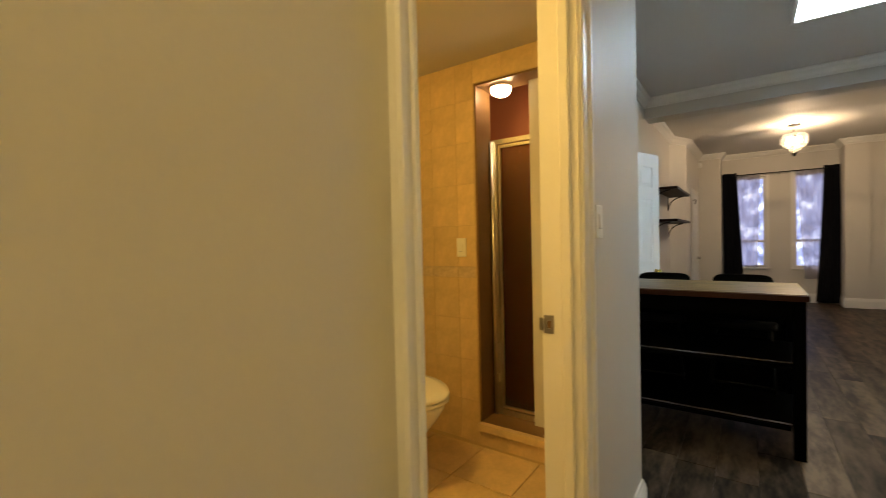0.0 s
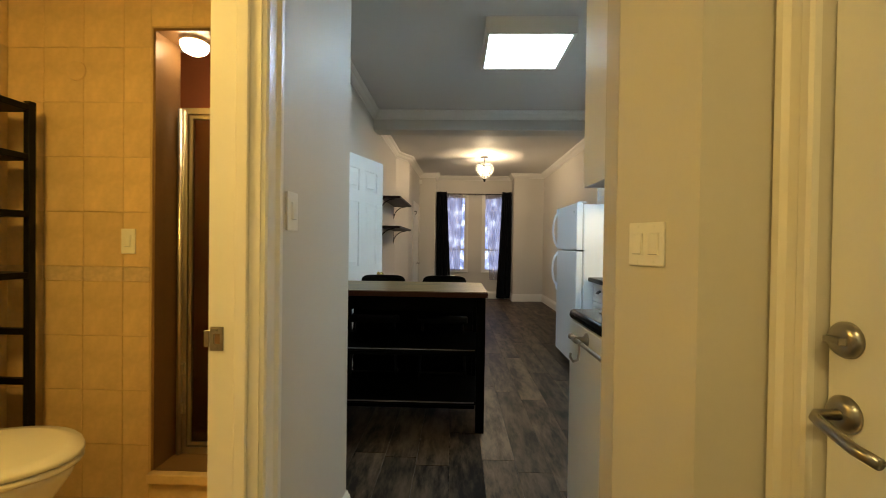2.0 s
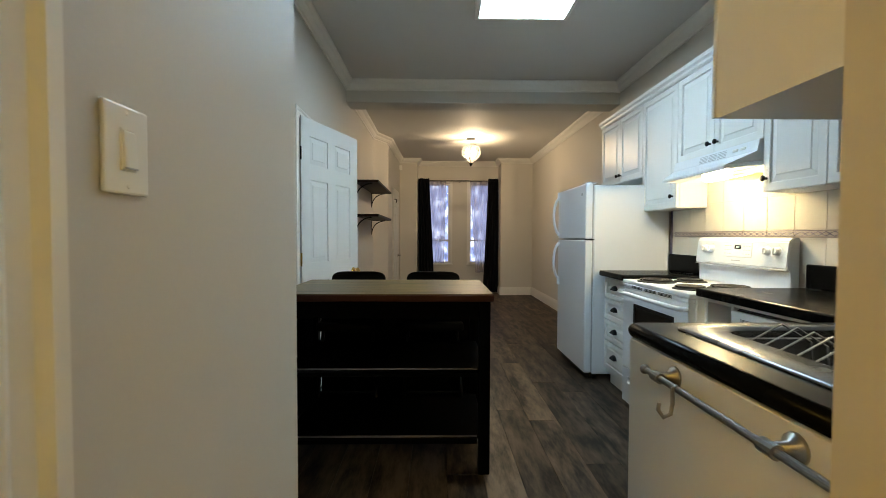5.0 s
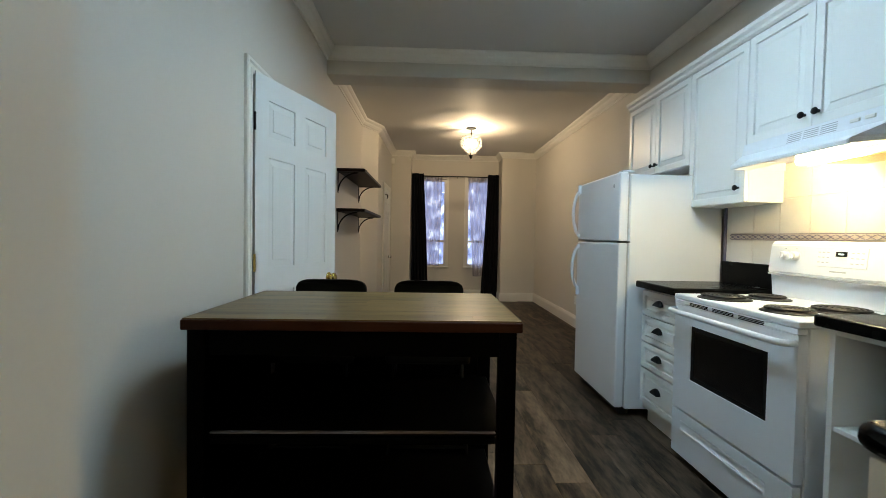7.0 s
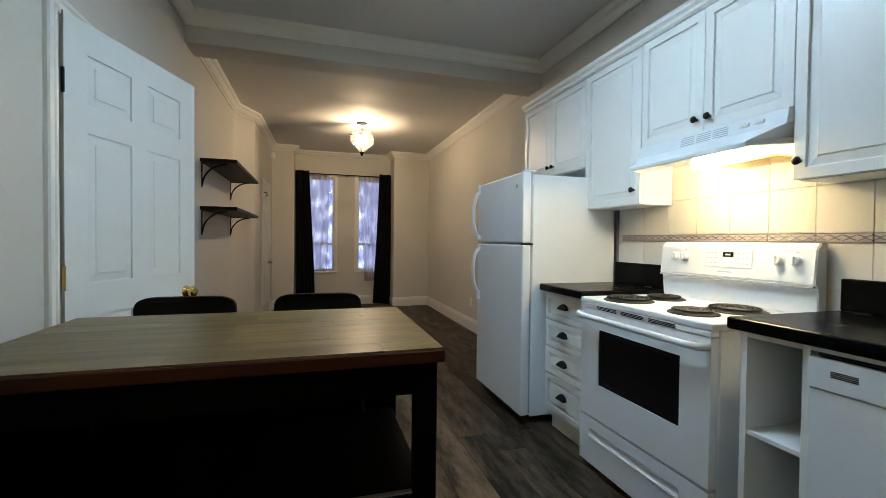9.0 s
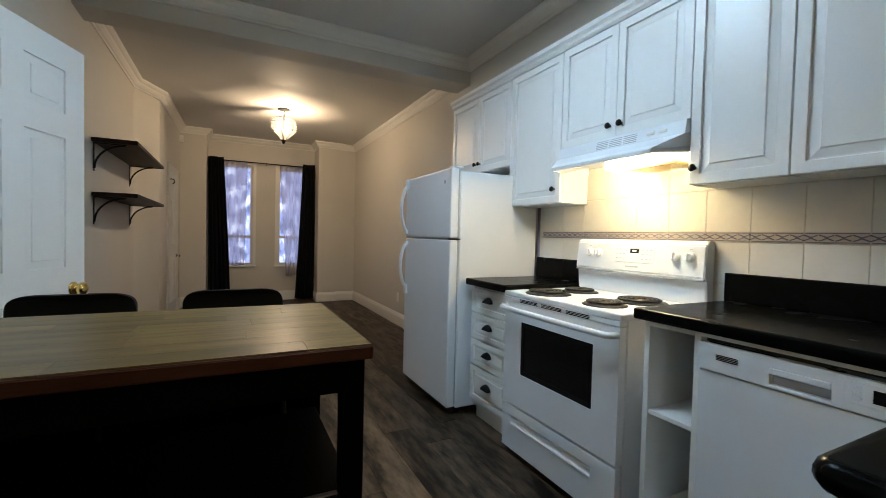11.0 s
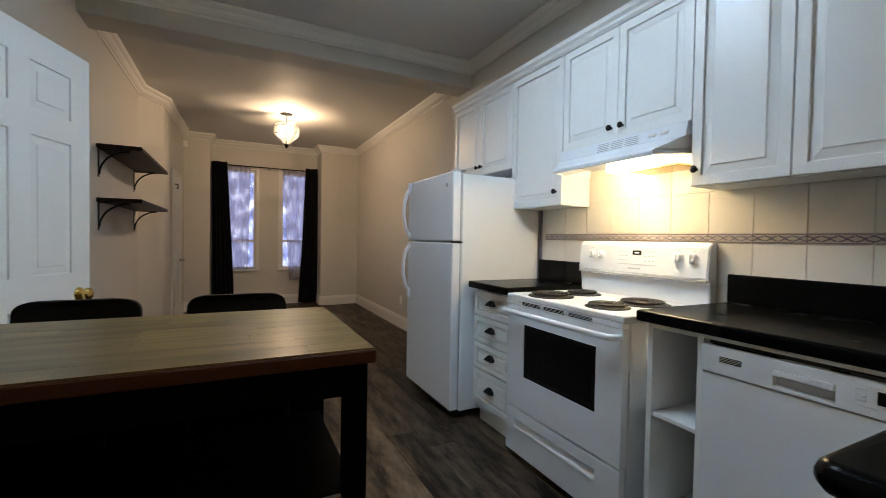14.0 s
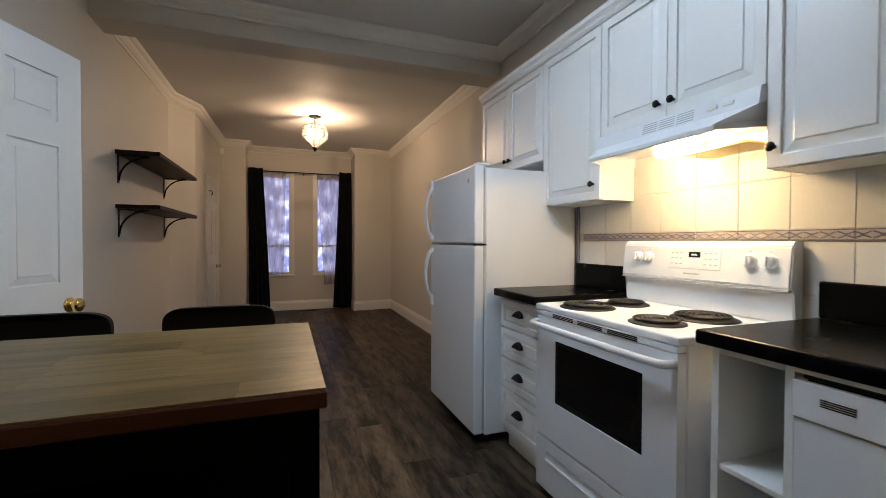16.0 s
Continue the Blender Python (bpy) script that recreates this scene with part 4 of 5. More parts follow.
def stove(y0, y1):
    t = thing("electric_range", (3.3, (y0 + y1) / 2, 0), "white freestanding electric coil range with dark oven window", "stove")
    yc = (y0 + y1) / 2
    part("body", box(3.06, 3.595, y0, y1, 0.03, 0.855, 0.004, 1), APPL, t)
    for xx in (3.1, 3.55):
        for yy in (y0 + 0.05, y1 - 0.05):
            part("foot", rod((xx, yy, 0), (xx, yy, 0.032), 0.014, 10), RUBBER, t)
    part("cooktop", box(3.018, 3.60, y0 - 0.003, y1 + 0.003, 0.852, 0.88, 0.009, 3), APPL, t)
    # oven door with vents, window and handle
    w = y1 - y0 - 0.008
    fm = front_west(3.022, y1 - 0.004, 0.280)
    hh = 0.828 - 0.280
    door = part("oven_door", slab_with_holes(0, w, 0, hh, [(0.142, w - 0.134, 0.175, hh - 0.097)], 0.0, 0.036, fm), APPL, t)
    part("window", box(0.137, w - 0.129, 0.005, 0.012, 0.17, hh - 0.092, m=fm), DARKGLASS, door, "dark oven glass")
    part("window_border", slab_with_holes(0.140, w - 0.132, 0.173, hh - 0.095, [(0.165, w - 0.157, 0.195, hh - 0.117)], 0.0035, 0.0048, fm), BLACKM, door)
    hz = hh - 0.032
    part("handle", tube([fm @ Vector(p) for p in ((0.012, 0.0, hz), (0.014, -0.03, hz), (0.03, -0.045, hz), (0.08, -0.05, hz), (w / 2, -0.052, hz), (w - 0.08, -0.05, hz), (w - 0.03, -0.045, hz), (w - 0.014, -0.03, hz), (w - 0.012, 0.0, hz))], 0.0135, 12), APPL, door, "white bar handle", smooth=True)
    vent_m = front_west(3.019, y1 - 0.004, 0.830)
    part("vent_strip", box(0.0, w, 0, 0.04, 0.0, 0.021, 0.002, 1, m=vent_m), APPL, t)
    for g in range(3):
        for k in range(3):
            u = 0.13 + g * 0.17 + 0.0
            part("vent_slot", box(u, u + 0.14, -0.0015, 0.004, 0.002 + k * 0.0062, 0.0058 + k * 0.0062, m=vent_m), BLACK, t)
    # storage drawer with a long pressed grip
    dm2 = front_west(3.022, y1 - 0.004, 0.035)
    g0, g1, gz0, gz1 = 0.075, w - 0.125, 0.138, 0.184
    dr = part("storage_drawer", slab_with_holes(0, w, 0, 0.233, [(g0, g1, gz0, gz1)], 0, 0.03, dm2), APPL, t)
    c = bmesh.new()
    across = [(gz1, 0.0), (gz1 - 0.008, 0.012), (gz1 - 0.02, 0.02), (gz0 + 0.012, 0.02), (gz0 + 0.004, 0.008), (gz0, 0.0)]
    lines = [[c.verts.new((u, d * k, v)) for v, d in across] for u, k in ((g0, 0.0), (g0 + 0.02, 1.0), (g1 - 0.02, 1.0), (g1, 0.0))]
    for p, q in zip(lines, lines[1:]):
        for k in range(len(across) - 1):
            c.faces.new((p[k], p[k + 1], q[k + 1], q[k]))
    bmesh.ops.transform(c, matrix=dm2, verts=c.verts)
    part("grip", c, APPL, dr, smooth=True).modifiers.new("sheet", "SOLIDIFY").thickness = 0.001
    part("grip_lip", tube([dm2 @ Vector((g0 + 0.005, -0.001, gz0)), dm2 @ Vector((g1 - 0.005, -0.001, gz0))], 0.005, 8), APPL, dr, smooth=True)
    # backguard
    b = bmesh.new()
    prof = [(3.555, 0.88), (3.555, 0.995), (3.528, 1.006), (3.543, 1.152), (3.563, 1.172), (3.60, 1.172), (3.60, 0.88)]
    ends = [[b.verts.new((x, yy, z)) for x, z in prof] for yy in (y0, y1)]
    for k in range(len(prof)):
        j = (k + 1) % len(prof)
        b.faces.new((ends[0][k], ends[0][j], ends[1][j], ends[1][k]))
    b.faces.new(ends[0])
    b.faces.new(ends[1])
    bmesh.ops.bevel(b, geom=[e for e in b.edges], offset=0.005, segments=2, affect="EDGES")
    guard = part("backguard", b, APPL, t)
    part("trim_line", box(3.526, 3.56, y0 + 0.004, y1 - 0.004, 0.994, 1.003, 0.001, 1), GREYP, guard)
    slope = math.degrees(math.atan2(0.015, 0.15))
    gm = Matrix.Translation((3.5285, y1, 1.008)) @ pose(0, 0, 0, 0, slope, 0) @ Matrix(((0, 1, 0, 0), (-1, 0, 0, 0), (0, 0, 1, 0), (0, 0, 0, 1)))
    for u in (0.100, 0.165, 0.632, 0.703):
        c = gm @ Vector((u, 0.0, 0.09))
        ax = gm.to_3x3() @ Vector((0, -1, 0))
        k = part("control_knob", lathe([(0, 0), (0.026, 0), (0.026, 0.004), (0.021, 0.006), (0.019, 0.022), (0.016, 0.025), (0, 0.025)], c, 20, axis=ax), APPL, guard, smooth=False)
        part("knob_grip", box(u - 0.004, u + 0.004, -0.031, -0.024, 0.072, 0.108, 0.002, 1, m=gm), APPL, k)
        part("knob_mark", box(u - 0.006, u + 0.006, -0.0012, 0.0, 0.124, 0.127, m=gm), GREYP, guard)
    part("control_panel", box(0.275, 0.52, -0.003, 0.001, 0.045, 0.138, 0.002, 1, m=gm), APPL, guard)
    part("clock_window", box(0.377, 0.43, -0.0045, -0.002, 0.095, 0.118, m=gm), DARKGLASS, guard, "small dark clock window")
    part("clock_digits", box(0.390, 0.416, -0.0052, -0.0044, 0.103, 0.110, m=gm), GREENLED, guard)
    for u in (0.296, 0.318, 0.34, 0.455, 0.478, 0.50):
        for v in (0.066, 0.09, 0.113):
            part("button", box(u - 0.006, u + 0.006, -0.0045, -0.002, v - 0.002, v + 0.002, m=gm), GREYP, guard)
    part("badge", box(0.355, 0.43, -0.002, 0.0, 0.022, 0.028, m=gm), GREYP, guard)
    # coil burners
    for bx, by, r in ((3.15, y1 - 0.20, 0.098), (3.38, y1 - 0.19, 0.078), (3.15, y0 + 0.20, 0.078), (3.38, y0 + 0.20, 0.098)):
        part("drip_pan", lathe([(0, 0.003), (r * 0.9, 0.003), (r + 0.012, 0.006), (r + 0.018, 0.003), (r + 0.018, 0.0)], (bx, by, 0.88), 32), COIL, t, "dark drip pan", smooth=True)
        turns = 4.5
        pts = [(bx + (0.018 + (r - 0.018) * a / (turns * 24)) * math.cos(2 * math.pi * a / 24), by + (0.018 + (r - 0.018) * a / (turns * 24)) * math.sin(2 * math.pi * a / 24), 0.895) for a in range(int(turns * 24) + 1)]
        part("burner_coil", tube(pts, 0.0048, 6), COIL, t, "black coil element", smooth=True)


stove(7.912, 8.685)

# open cubby between the range and the dishwasher
cub = thing("open_shelf_unit", (3.3, 7.70, 0), "narrow white open shelf unit under the worktop", "cabinet")
part("side", box(3.05, 3.59, 7.807, 7.827, 0.0, CB - 0.002), CAB, cub)
part("side", box(3.05, 3.59, 7.619, 7.639, 0.0, CB - 0.002), CAB, cub)
part("back", box(3.57, 3.588, 7.640, 7.806, 0.0, CB - 0.002), CAB, cub)
part("top_rail", box(3.05, 3.07, 7.640, 7.806, 0.856, CB - 0.002), CAB, cub)
part("shelf", box(3.055, 3.569, 7.6395, 7.8065, 0.53, 0.547, 0.002, 1), CAB, cub)
part("shelf", box(3.055, 3.569, 7.6395, 7.8065, 0.165, 0.182, 0.002, 1), CAB, cub)

dw = thing("dishwasher", (3.3, 7.3, 0), "white built-in dishwasher with a dark display", "dishwasher")
fm = front_west(3.04, 7.616, 0.10)
part("body", box(3.07, 3.585, 7.02, 7.612, 0.05, 0.835), GREYP, dw)
part("door", box(0, 0.592, 0, 0.03, 0.0, 0.655, 0.004, 2, m=fm), APPL, dw)
pan = part("control_fascia", slab_with_holes(0, 0.592, 0.660, 0.747, [(0.205, 0.342, 0.670, 0.716)], 0.0, 0.03, fm @ Matrix.Translation((0, -0.006, 0))), APPL, dw)
bv = pan.modifiers.new("edge", "BEVEL")
bv.width, bv.segments, bv.limit_method, bv.angle_limit = 0.003, 2, "ANGLE", radians(50)
# grey back puts the pocket's shade into its colour
part("grip_pocket", box(0.203, 0.344, 0.014, 0.024, 0.668, 0.718, m=fm), GREYP, pan, "grip pocket with its shade painted in grey")
part("grip_edge", box(0.204, 0.343, -0.011, -0.002, 0.700, 0.718, 0.004, 3, m=fm), APPL, pan)
for k in range(4):
    part("vent_slot", box(0.058, 0.122, -0.0075, -0.005, 0.700 + k * 0.0048, 0.7022 + k * 0.0048, m=fm), BLACK, pan)
part("display_panel", box(0.368, 0.56, -0.0072, -0.005, 0.682, 0.735, 0.001, 1, m=fm), APPL, pan)
part("display", box(0.422, 0.487, -0.0085, -0.006, 0.694, 0.726, 0.001, 1, m=fm), DARKGLASS, pan, "dark display with blue lights")
for k in range(3):
    part("led", box(0.452 + k * 0.011, 0.4565 + k * 0.011, -0.0095, -0.008, 0.701, 0.7035, m=fm), BLUELED, pan)
for k in range(3):
    part("button", box(0.382, 0.403, -0.0085, -0.006, 0.693 + k * 0.0125, 0.702 + k * 0.0125, 0.002, 1, m=fm), APPL, pan)
part("top_bracket", box(0.03, 0.22, 0.0, 0.02, 0.749, 0.753, m=fm), STEEL, dw, "bare steel bracket above the door")
part("top_bracket", box(0.33, 0.56, 0.0, 0.02, 0.749, 0.753, m=fm), STEEL, dw, "bare steel bracket above the door")
# black strip colours in the shade between door top and worktop
part("gasket_or_gap_shade", box(0.01, 0.58, 0.022, 0.03, 0.735, 0.7595, m=fm), RUBBER, dw, "black strip painting the shaded gap under the worktop")
part("toe_panel", box(3.10, 3.12, 7.02, 7.612, 0.0, 0.098), GREYP, dw)
structure("filler_strip", box(3.05, 3.07, 6.97, 7.6185, 0.860, CB - 0.0005), CAB, "white strip under the worktop", "filler")

# peninsula with sink, panel and towel rail
PX, PY = 2.280, 7.016
pen = thing("peninsula_cabinet", (2.9, 6.65, 0), "white end cabinet of the sink peninsula", "cabinet")
part("end_panel_or_shade", box(2.284, 2.304, 6.21, 6.985, 0.0, CB - 0.001, 0.002, 1), CAB, pen)
part("body", box(2.305, 3.03, 6.21, 6.94, 0.09, 0.70), CAB, pen)
part("front_rail", box(2.305, 3.05, 6.941, 6.96, 0.09, CB - 0.001), CAB, pen)
ptop = thing("peninsula_worktop", (2.7, 6.65, CB), "black laminate peninsula worktop with rounded edges", "worktop")
SX0, SX1, SY0, SY1 = 2.378, 3.0, 6.40, 6.938
tm = Matrix(((1, 0, 0, 0), (0, 0, 1, 0), (0, 1, 0, 0), (0, 0, 0, 1)))
b = slab_with_holes(PX + 0.018, 3.019, 6.212, PY - 0.018, [(2.47, 2.985, SY0 + 0.03, SY1 - 0.02)], CB, CT - 0.001, tm)
part("top", b, COUNTER, ptop)
ER = (CT - CB) / 2
b = tube([(PX + ER, 6.212, CB + ER - 0.0006), (PX + ER, PY - 0.032, CB + ER - 0.0006), (PX + ER + 0.002, PY - 0.025, CB + ER - 0.0006), (PX + ER + 0.007, PY - ER, CB + ER - 0.0006), (PX + ER + 0.014, PY - ER + 0.002, CB + ER - 0.0006), (3.02, PY - ER + 0.002, CB + ER - 0.0006)], ER, 16)
part("edge", b, COUNTER, ptop, smooth=True)


def rounded(x0, x1, y0, y1, rad, n=6):
    """Corner points of a rounded rectangle, anticlockwise."""
    out = []
    for cx, cy, a0 in ((x1 - rad, y1 - rad, 0), (x0 + rad, y1 - rad, 90), (x0 + rad, y0 + rad, 180), (x1 - rad, y0 + rad, 270)):
        out += [(cx + rad * math.cos(radians(a0 + 90 * k / n)), cy + rad * math.sin(radians(a0 + 90 * k / n))) for k in range(n + 1)]
    return out


def shell_of(rings, close_last):
    """A sheet through stacked outlines of (points, z)."""
    b = bmesh.new()
    vs = [[b.verts.new((x, y, z)) for x, y in pts] for pts, z in rings]
    for p, q in zip(vs, vs[1:]):
        for k in range(len(p)):
            j = (k + 1) % len(p)
            b.faces.new((p[k], p[j], q[j], q[k]))
    if close_last:
        b.faces.new(vs[-1])
    return b


sink = thing("kitchen_sink", (2.7, 6.66, CT), "stainless steel drop-in sink with rounded corners", "sink")
bz = CT - 0.16
outer, ridge, inner = rounded(SX0, SX1, SY0, SY1, 0.05), rounded(SX0 + 0.012, SX1 - 0.012, SY0 + 0.012, SY1 - 0.012, 0.045), rounded(2.492, 2.965, SY0 + 0.05, SY1 - 0.035, 0.075)
part("rim", shell_of([(outer, CT), (outer, CT + 0.003), (ridge, CT + 0.007), (rounded(2.484, 2.973, SY0 + 0.042, SY1 - 0.027, 0.08), CT + 0.004), (inner, CT - 0.003)], False), STEEL, sink, smooth=True)
part("basin", shell_of([(inner, CT - 0.003), (rounded(2.498, 2.959, SY0 + 0.056, SY1 - 0.041, 0.07), bz + 0.03), (rounded(2.53, 2.927, SY0 + 0.088, SY1 - 0.073, 0.05), bz)], True), STEEL, sink, smooth=True)
part("drain", lathe([(0, 0.001), (0.035, 0.001), (0.042, 0.004), (0.045, 0.001)], (2.73, 6.64, bz), 24), CHROME, sink, smooth=True)
wire = thing("dish_rack", (2.72, 6.68, bz), "bent chrome wire dish rack in the sink", "dish rack")
for k in range(6):
    yy = 6.60 + k * 0.048
    part("wire", tube([(2.545, yy, bz + 0.012), (2.530, yy, CT - 0.02), (2.62, yy, CT + 0.028), (2.70, yy, CT - 0.02), (2.715, yy, bz + 0.012)], 0.0028, 6), CHROME, wire)
part("top_wire", tube([(2.525, 6.57, CT - 0.018), (2.525, 6.868, CT - 0.018), (2.84, 6.868, CT - 0.018), (2.84, 6.57, CT - 0.018)], 0.0035, 6), CHROME, wire)
part("low_wire", tube([(2.55, 6.57, bz + 0.012), (2.55, 6.845, bz + 0.012), (2.86, 6.845, bz + 0.012), (2.86, 6.57, bz + 0.012)], 0.0035, 6), CHROME, wire)
faucet = thing("faucet", (2.9, 6.36, CT), "chrome kitchen faucet with a curved spout", "faucet")
part("base", lathe([(0, 0), (0.03, 0), (0.028, 0.02), (0.018, 0.03), (0.016, 0.08), (0, 0.08)], (2.9, 6.36, CT)), CHROME, faucet, smooth=True)
part("spout", tube([(2.9, 6.36, CT + 0.07), (2.9, 6.36, CT + 0.17), (2.9, 6.40, CT + 0.21), (2.9, 6.50, CT + 0.20), (2.9, 6.54, CT + 0.15)], 0.011, 10), CHROME, faucet, smooth=True)

rail = thing("towel_rail", (2.36, 6.8, 0.77), "satin nickel towel rail with a hook on the cabinet end", "towel rail")
RX, RZ = 2.240, 0.838
part("bar", rod((RX, 6.26, RZ), (RX, 6.80, RZ), 0.0075, 12), NICKEL, rail, smooth=False)
for yy in (6.40, 6.745):
    part("mount", lathe([(0, 0), (0.026, 0), (0.024, 0.007), (0.012, 0.014), (0.010, 0.045), (0, 0.045)], (2.2845, yy, RZ), 18, axis=(-1, 0, 0)), NICKEL, rail, smooth=True)
    part("collar", rod((RX, yy - 0.016, RZ), (RX, yy + 0.016, RZ), 0.013, 12), NICKEL, rail)
for yy in (6.255, 6.805):
    part("finial", lathe([(0, -0.014), (0.009, -0.01), (0.013, 0), (0.009, 0.01), (0, 0.014)], (RX, yy, RZ), 12, axis=(0, 1, 0)), NICKEL, rail, smooth=True)
part("hook", tube([(RX, 6.66, RZ + 0.010), (RX - 0.011, 6.66, RZ + 0.002), (RX - 0.010, 6.66, RZ - 0.03), (RX - 0.014, 6.66, RZ - 0.055), (RX - 0.03, 6.66, RZ - 0.062), (RX - 0.042, 6.66, RZ - 0.045), (RX - 0.04, 6.66, RZ - 0.03)], 0.0045, 8), NICKEL, rail, smooth=True)


# ---- refrigerator ----
def fridge(y0, y1):
    t = thing("refrigerator", (3.25, (y0 + y1) / 2, 0), "white top-freezer refrigerator with curved handles", "refrigerator")
    part("cabinet", box(2.985, 3.60, y0, y1, 0.05, 1.59, 0.008, 2), APPL, t)
    part("gasket_or_gap_shade", box(2.972, 2.986, y0 + 0.012, y1 - 0.012, 0.07, 1.59), GREYP, t)
    part("freezer_door", box(2.915, 2.972, y0 - 0.001, y1 + 0.001, 1.155, 1.604, 0.012, 3), APPL, t)
    part("fridge_door", box(2.915, 2.972, y0 - 0.001, y1 + 0.001, 0.06, 1.143, 0.012, 3), APPL, t)
    part("grille", box(2.96, 2.985, y0 + 0.02, y1 - 0.02, 0.012, 0.055), RUBBER, t)
    part("hinge_cap", box(2.93, 3.01, y0 + 0.005, y0 + 0.06, 1.604, 1.616, 0.004, 2), APPL, t)
    part("middle_hinge", box(2.925, 2.99, y0 + 0.0, y0 + 0.04, 1.1445, 1.1535), BLACKM, t)
    part("badge", lathe([(0, 0), (0.014, 0), (0.012, 0.0015), (0, 0.002)], (2.915, y0 + 0.09, 1.522), 20, axis=(-1, 0, 0)), GREYP, t, "small grey badge")
    for z0, z1, far_end in ((1.19, 1.55, 0), (0.76, 1.11, 1)):
        yy = y1 - 0.045
        n = 12
        pts = []
        for k in range(n + 1):
            v = k / n
            pts.append((2.908 - 0.05 * math.sin(math.pi * v) ** 0.6, yy, z0 + (z1 - z0) * v))
        part("handle", tube(pts, 0.0105, 10, flat=1.3), APPL, t, "white bowed handle", smooth=True)
        part("handle_mount", box(2.895, 2.916, yy - 0.014, yy + 0.014, z0 - 0.05 if far_end else z0 - 0.01, z0 + 0.02, 0.003, 2), APPL, t)
        part("handle_mount", box(2.895, 2.916, yy - 0.014, yy + 0.014, z1 - 0.02, z1 + (0.01 if far_end else 0.05), 0.003, 2), APPL, t)
    for xx in (3.02, 3.55):
        for yy in (y0 + 0.06, y1 - 0.06):
            part("foot", rod((xx, yy, 0), (xx, yy, 0.052), 0.018, 10), RUBBER, t)


fridge(9.157, 9.922)

# ---- wall cabinets, hood ----
UX = 3.388


def wall_cabinet(y0, y1, z0, z1, doors, knobs, label):
    """A wall cabinet with raised-panel doors. knobs: (y, z) of each."""
    t = thing("wall_cabinet", (3.5, (y0 + y1) / 2, z0), label, "cabinet", "kitchen wall cabinets")
    part("carcass", box(UX + 0.023, 3.608, y0 + 0.0005, y1 - 0.0005, z0, z1), CAB, t)
    n = doors
    w = (y1 - y0) / n
    leaves = []
    for k in range(n):
        yt = y1 - k * w - 0.0015
        ww, hh = w - 0.003, z1 - z0 - 0.006
        leaves.append(part("door", raised_panels(ww, hh, [(0.042, ww - 0.042, 0.042, hh - 0.042)], 0.022, front_west(UX, yt, z0 + 0.002), 0.012, 0.036), CAB, t))
        bv = leaves[-1].modifiers.new("edge", "BEVEL")
        bv.width, bv.segments, bv.limit_method, bv.angle_limit = 0.003, 2, "ANGLE", radians(50)
    for (yy, zz), leaf in zip(knobs, leaves):
        part("knob", lathe([(0, 0), (0.007, 0), (0.006, 0.012), (0.013, 0.016), (0.016, 0.022), (0.013, 0.028), (0, 0.03)], (UX, yy, zz), 16, axis=(-1, 0, 0)), BLACKM, leaf, "black round knob", smooth=True)


UT = 2.252
wall_cabinet(9.195, 10.05, 1.665, UT, 2, [(9.652, 1.73), (9.592, 1.73)], "white two-door wall cabinet above the refrigerator")
wall_cabinet(8.692, 9.192, 1.380, UT, 1, [(8.74, 1.462)], "tall white single-door wall cabinet beside the hood")
wall_cabinet(7.91, 8.689, 1.685, UT, 2, [(8.335, 1.745), (8.265, 1.745)], "white two-door wall cabinet above the range hood")
wall_cabinet(7.55, 7.909, 1.405, UT, 1, [(7.883, 1.474)], "tall white single-door wall cabinet over the worktop")
wall_cabinet(6.86, 7.547, 1.405, UT, 2, [(7.236, 1.480), (7.172, 1.480)], "white two-door wall cabinet over the worktop")
wall_cabinet(6.52, 6.857, 1.405, UT, 1, [(6.56, 1.47)], "white single-door wall cabinet in the corner")
structure("cabinet_cornice", sweep([(UX - 0.002, 10.05), (UX - 0.002, 6.52)], [(-0.22, UT + 0.001), (0.0, UT + 0.001), (0.012, UT + 0.012), (0.014, UT + 0.026), (0.03, UT + 0.038), (0.034, UT + 0.06), (-0.22, UT + 0.06)]), CAB, "white cornice along the wall cabinets", "moulding")
ncab = thing("wall_cabinet", (2.8, 6.36, 1.375), "white wall cabinet over the peninsula", "cabinet", "kitchen wall cabinets")
part("carcass", box(2.176, 3.38, 6.209, 6.45, 1.375, UT), CAB, ncab)
for k in range(3):
    x0 = 2.18 + k * 0.4
    part("door", raised_panels(0.394, UT - 1.385, [(0.055, 0.339, 0.055, UT - 1.44)], 0.019, Matrix(((-1, 0, 0, x0 + 0.394), (0, -1, 0, 6.47), (0, 0, 1, 1.38), (0, 0, 0, 1))), 0.009, 0.026), CAB, ncab)

hood = thing("range_hood", (3.4, 8.3, 1.53), "white under-cabinet range hood with a lit lamp", "range hood")
HY0, HY1 = 7.915, 8.684
b = bmesh.new()
rows = [(3.372, 0.0, 1.683), (3.36, 0.0, 1.622), (3.30, 0.03, 1.582), (3.235, 0.06, 1.556), (3.228, 0.062, 1.550), (3.228, 0.062, 1.536), (3.238, 0.064, 1.533), (3.246, 0.066, 1.536), (3.25, 0.066, 1.558), (3.37, 0.02, 1.592), (3.605, 0.006, 1.592), (3.605, 0.0, 1.683)]
ends = [[b.verts.new((x, HY0 + c0 if s else HY1 - c0 * 1.6, z)) for x, c0, z in rows] for s in (1, 0)]
for k in range(len(rows)):
    j = (k + 1) % len(rows)
    b.faces.new((ends[0][k], ends[0][j], ends[1][j], ends[1][k]))
b.faces.new(ends[0])
b.faces.new(ends[1])
shell = part("shell", b, APPL, hood)
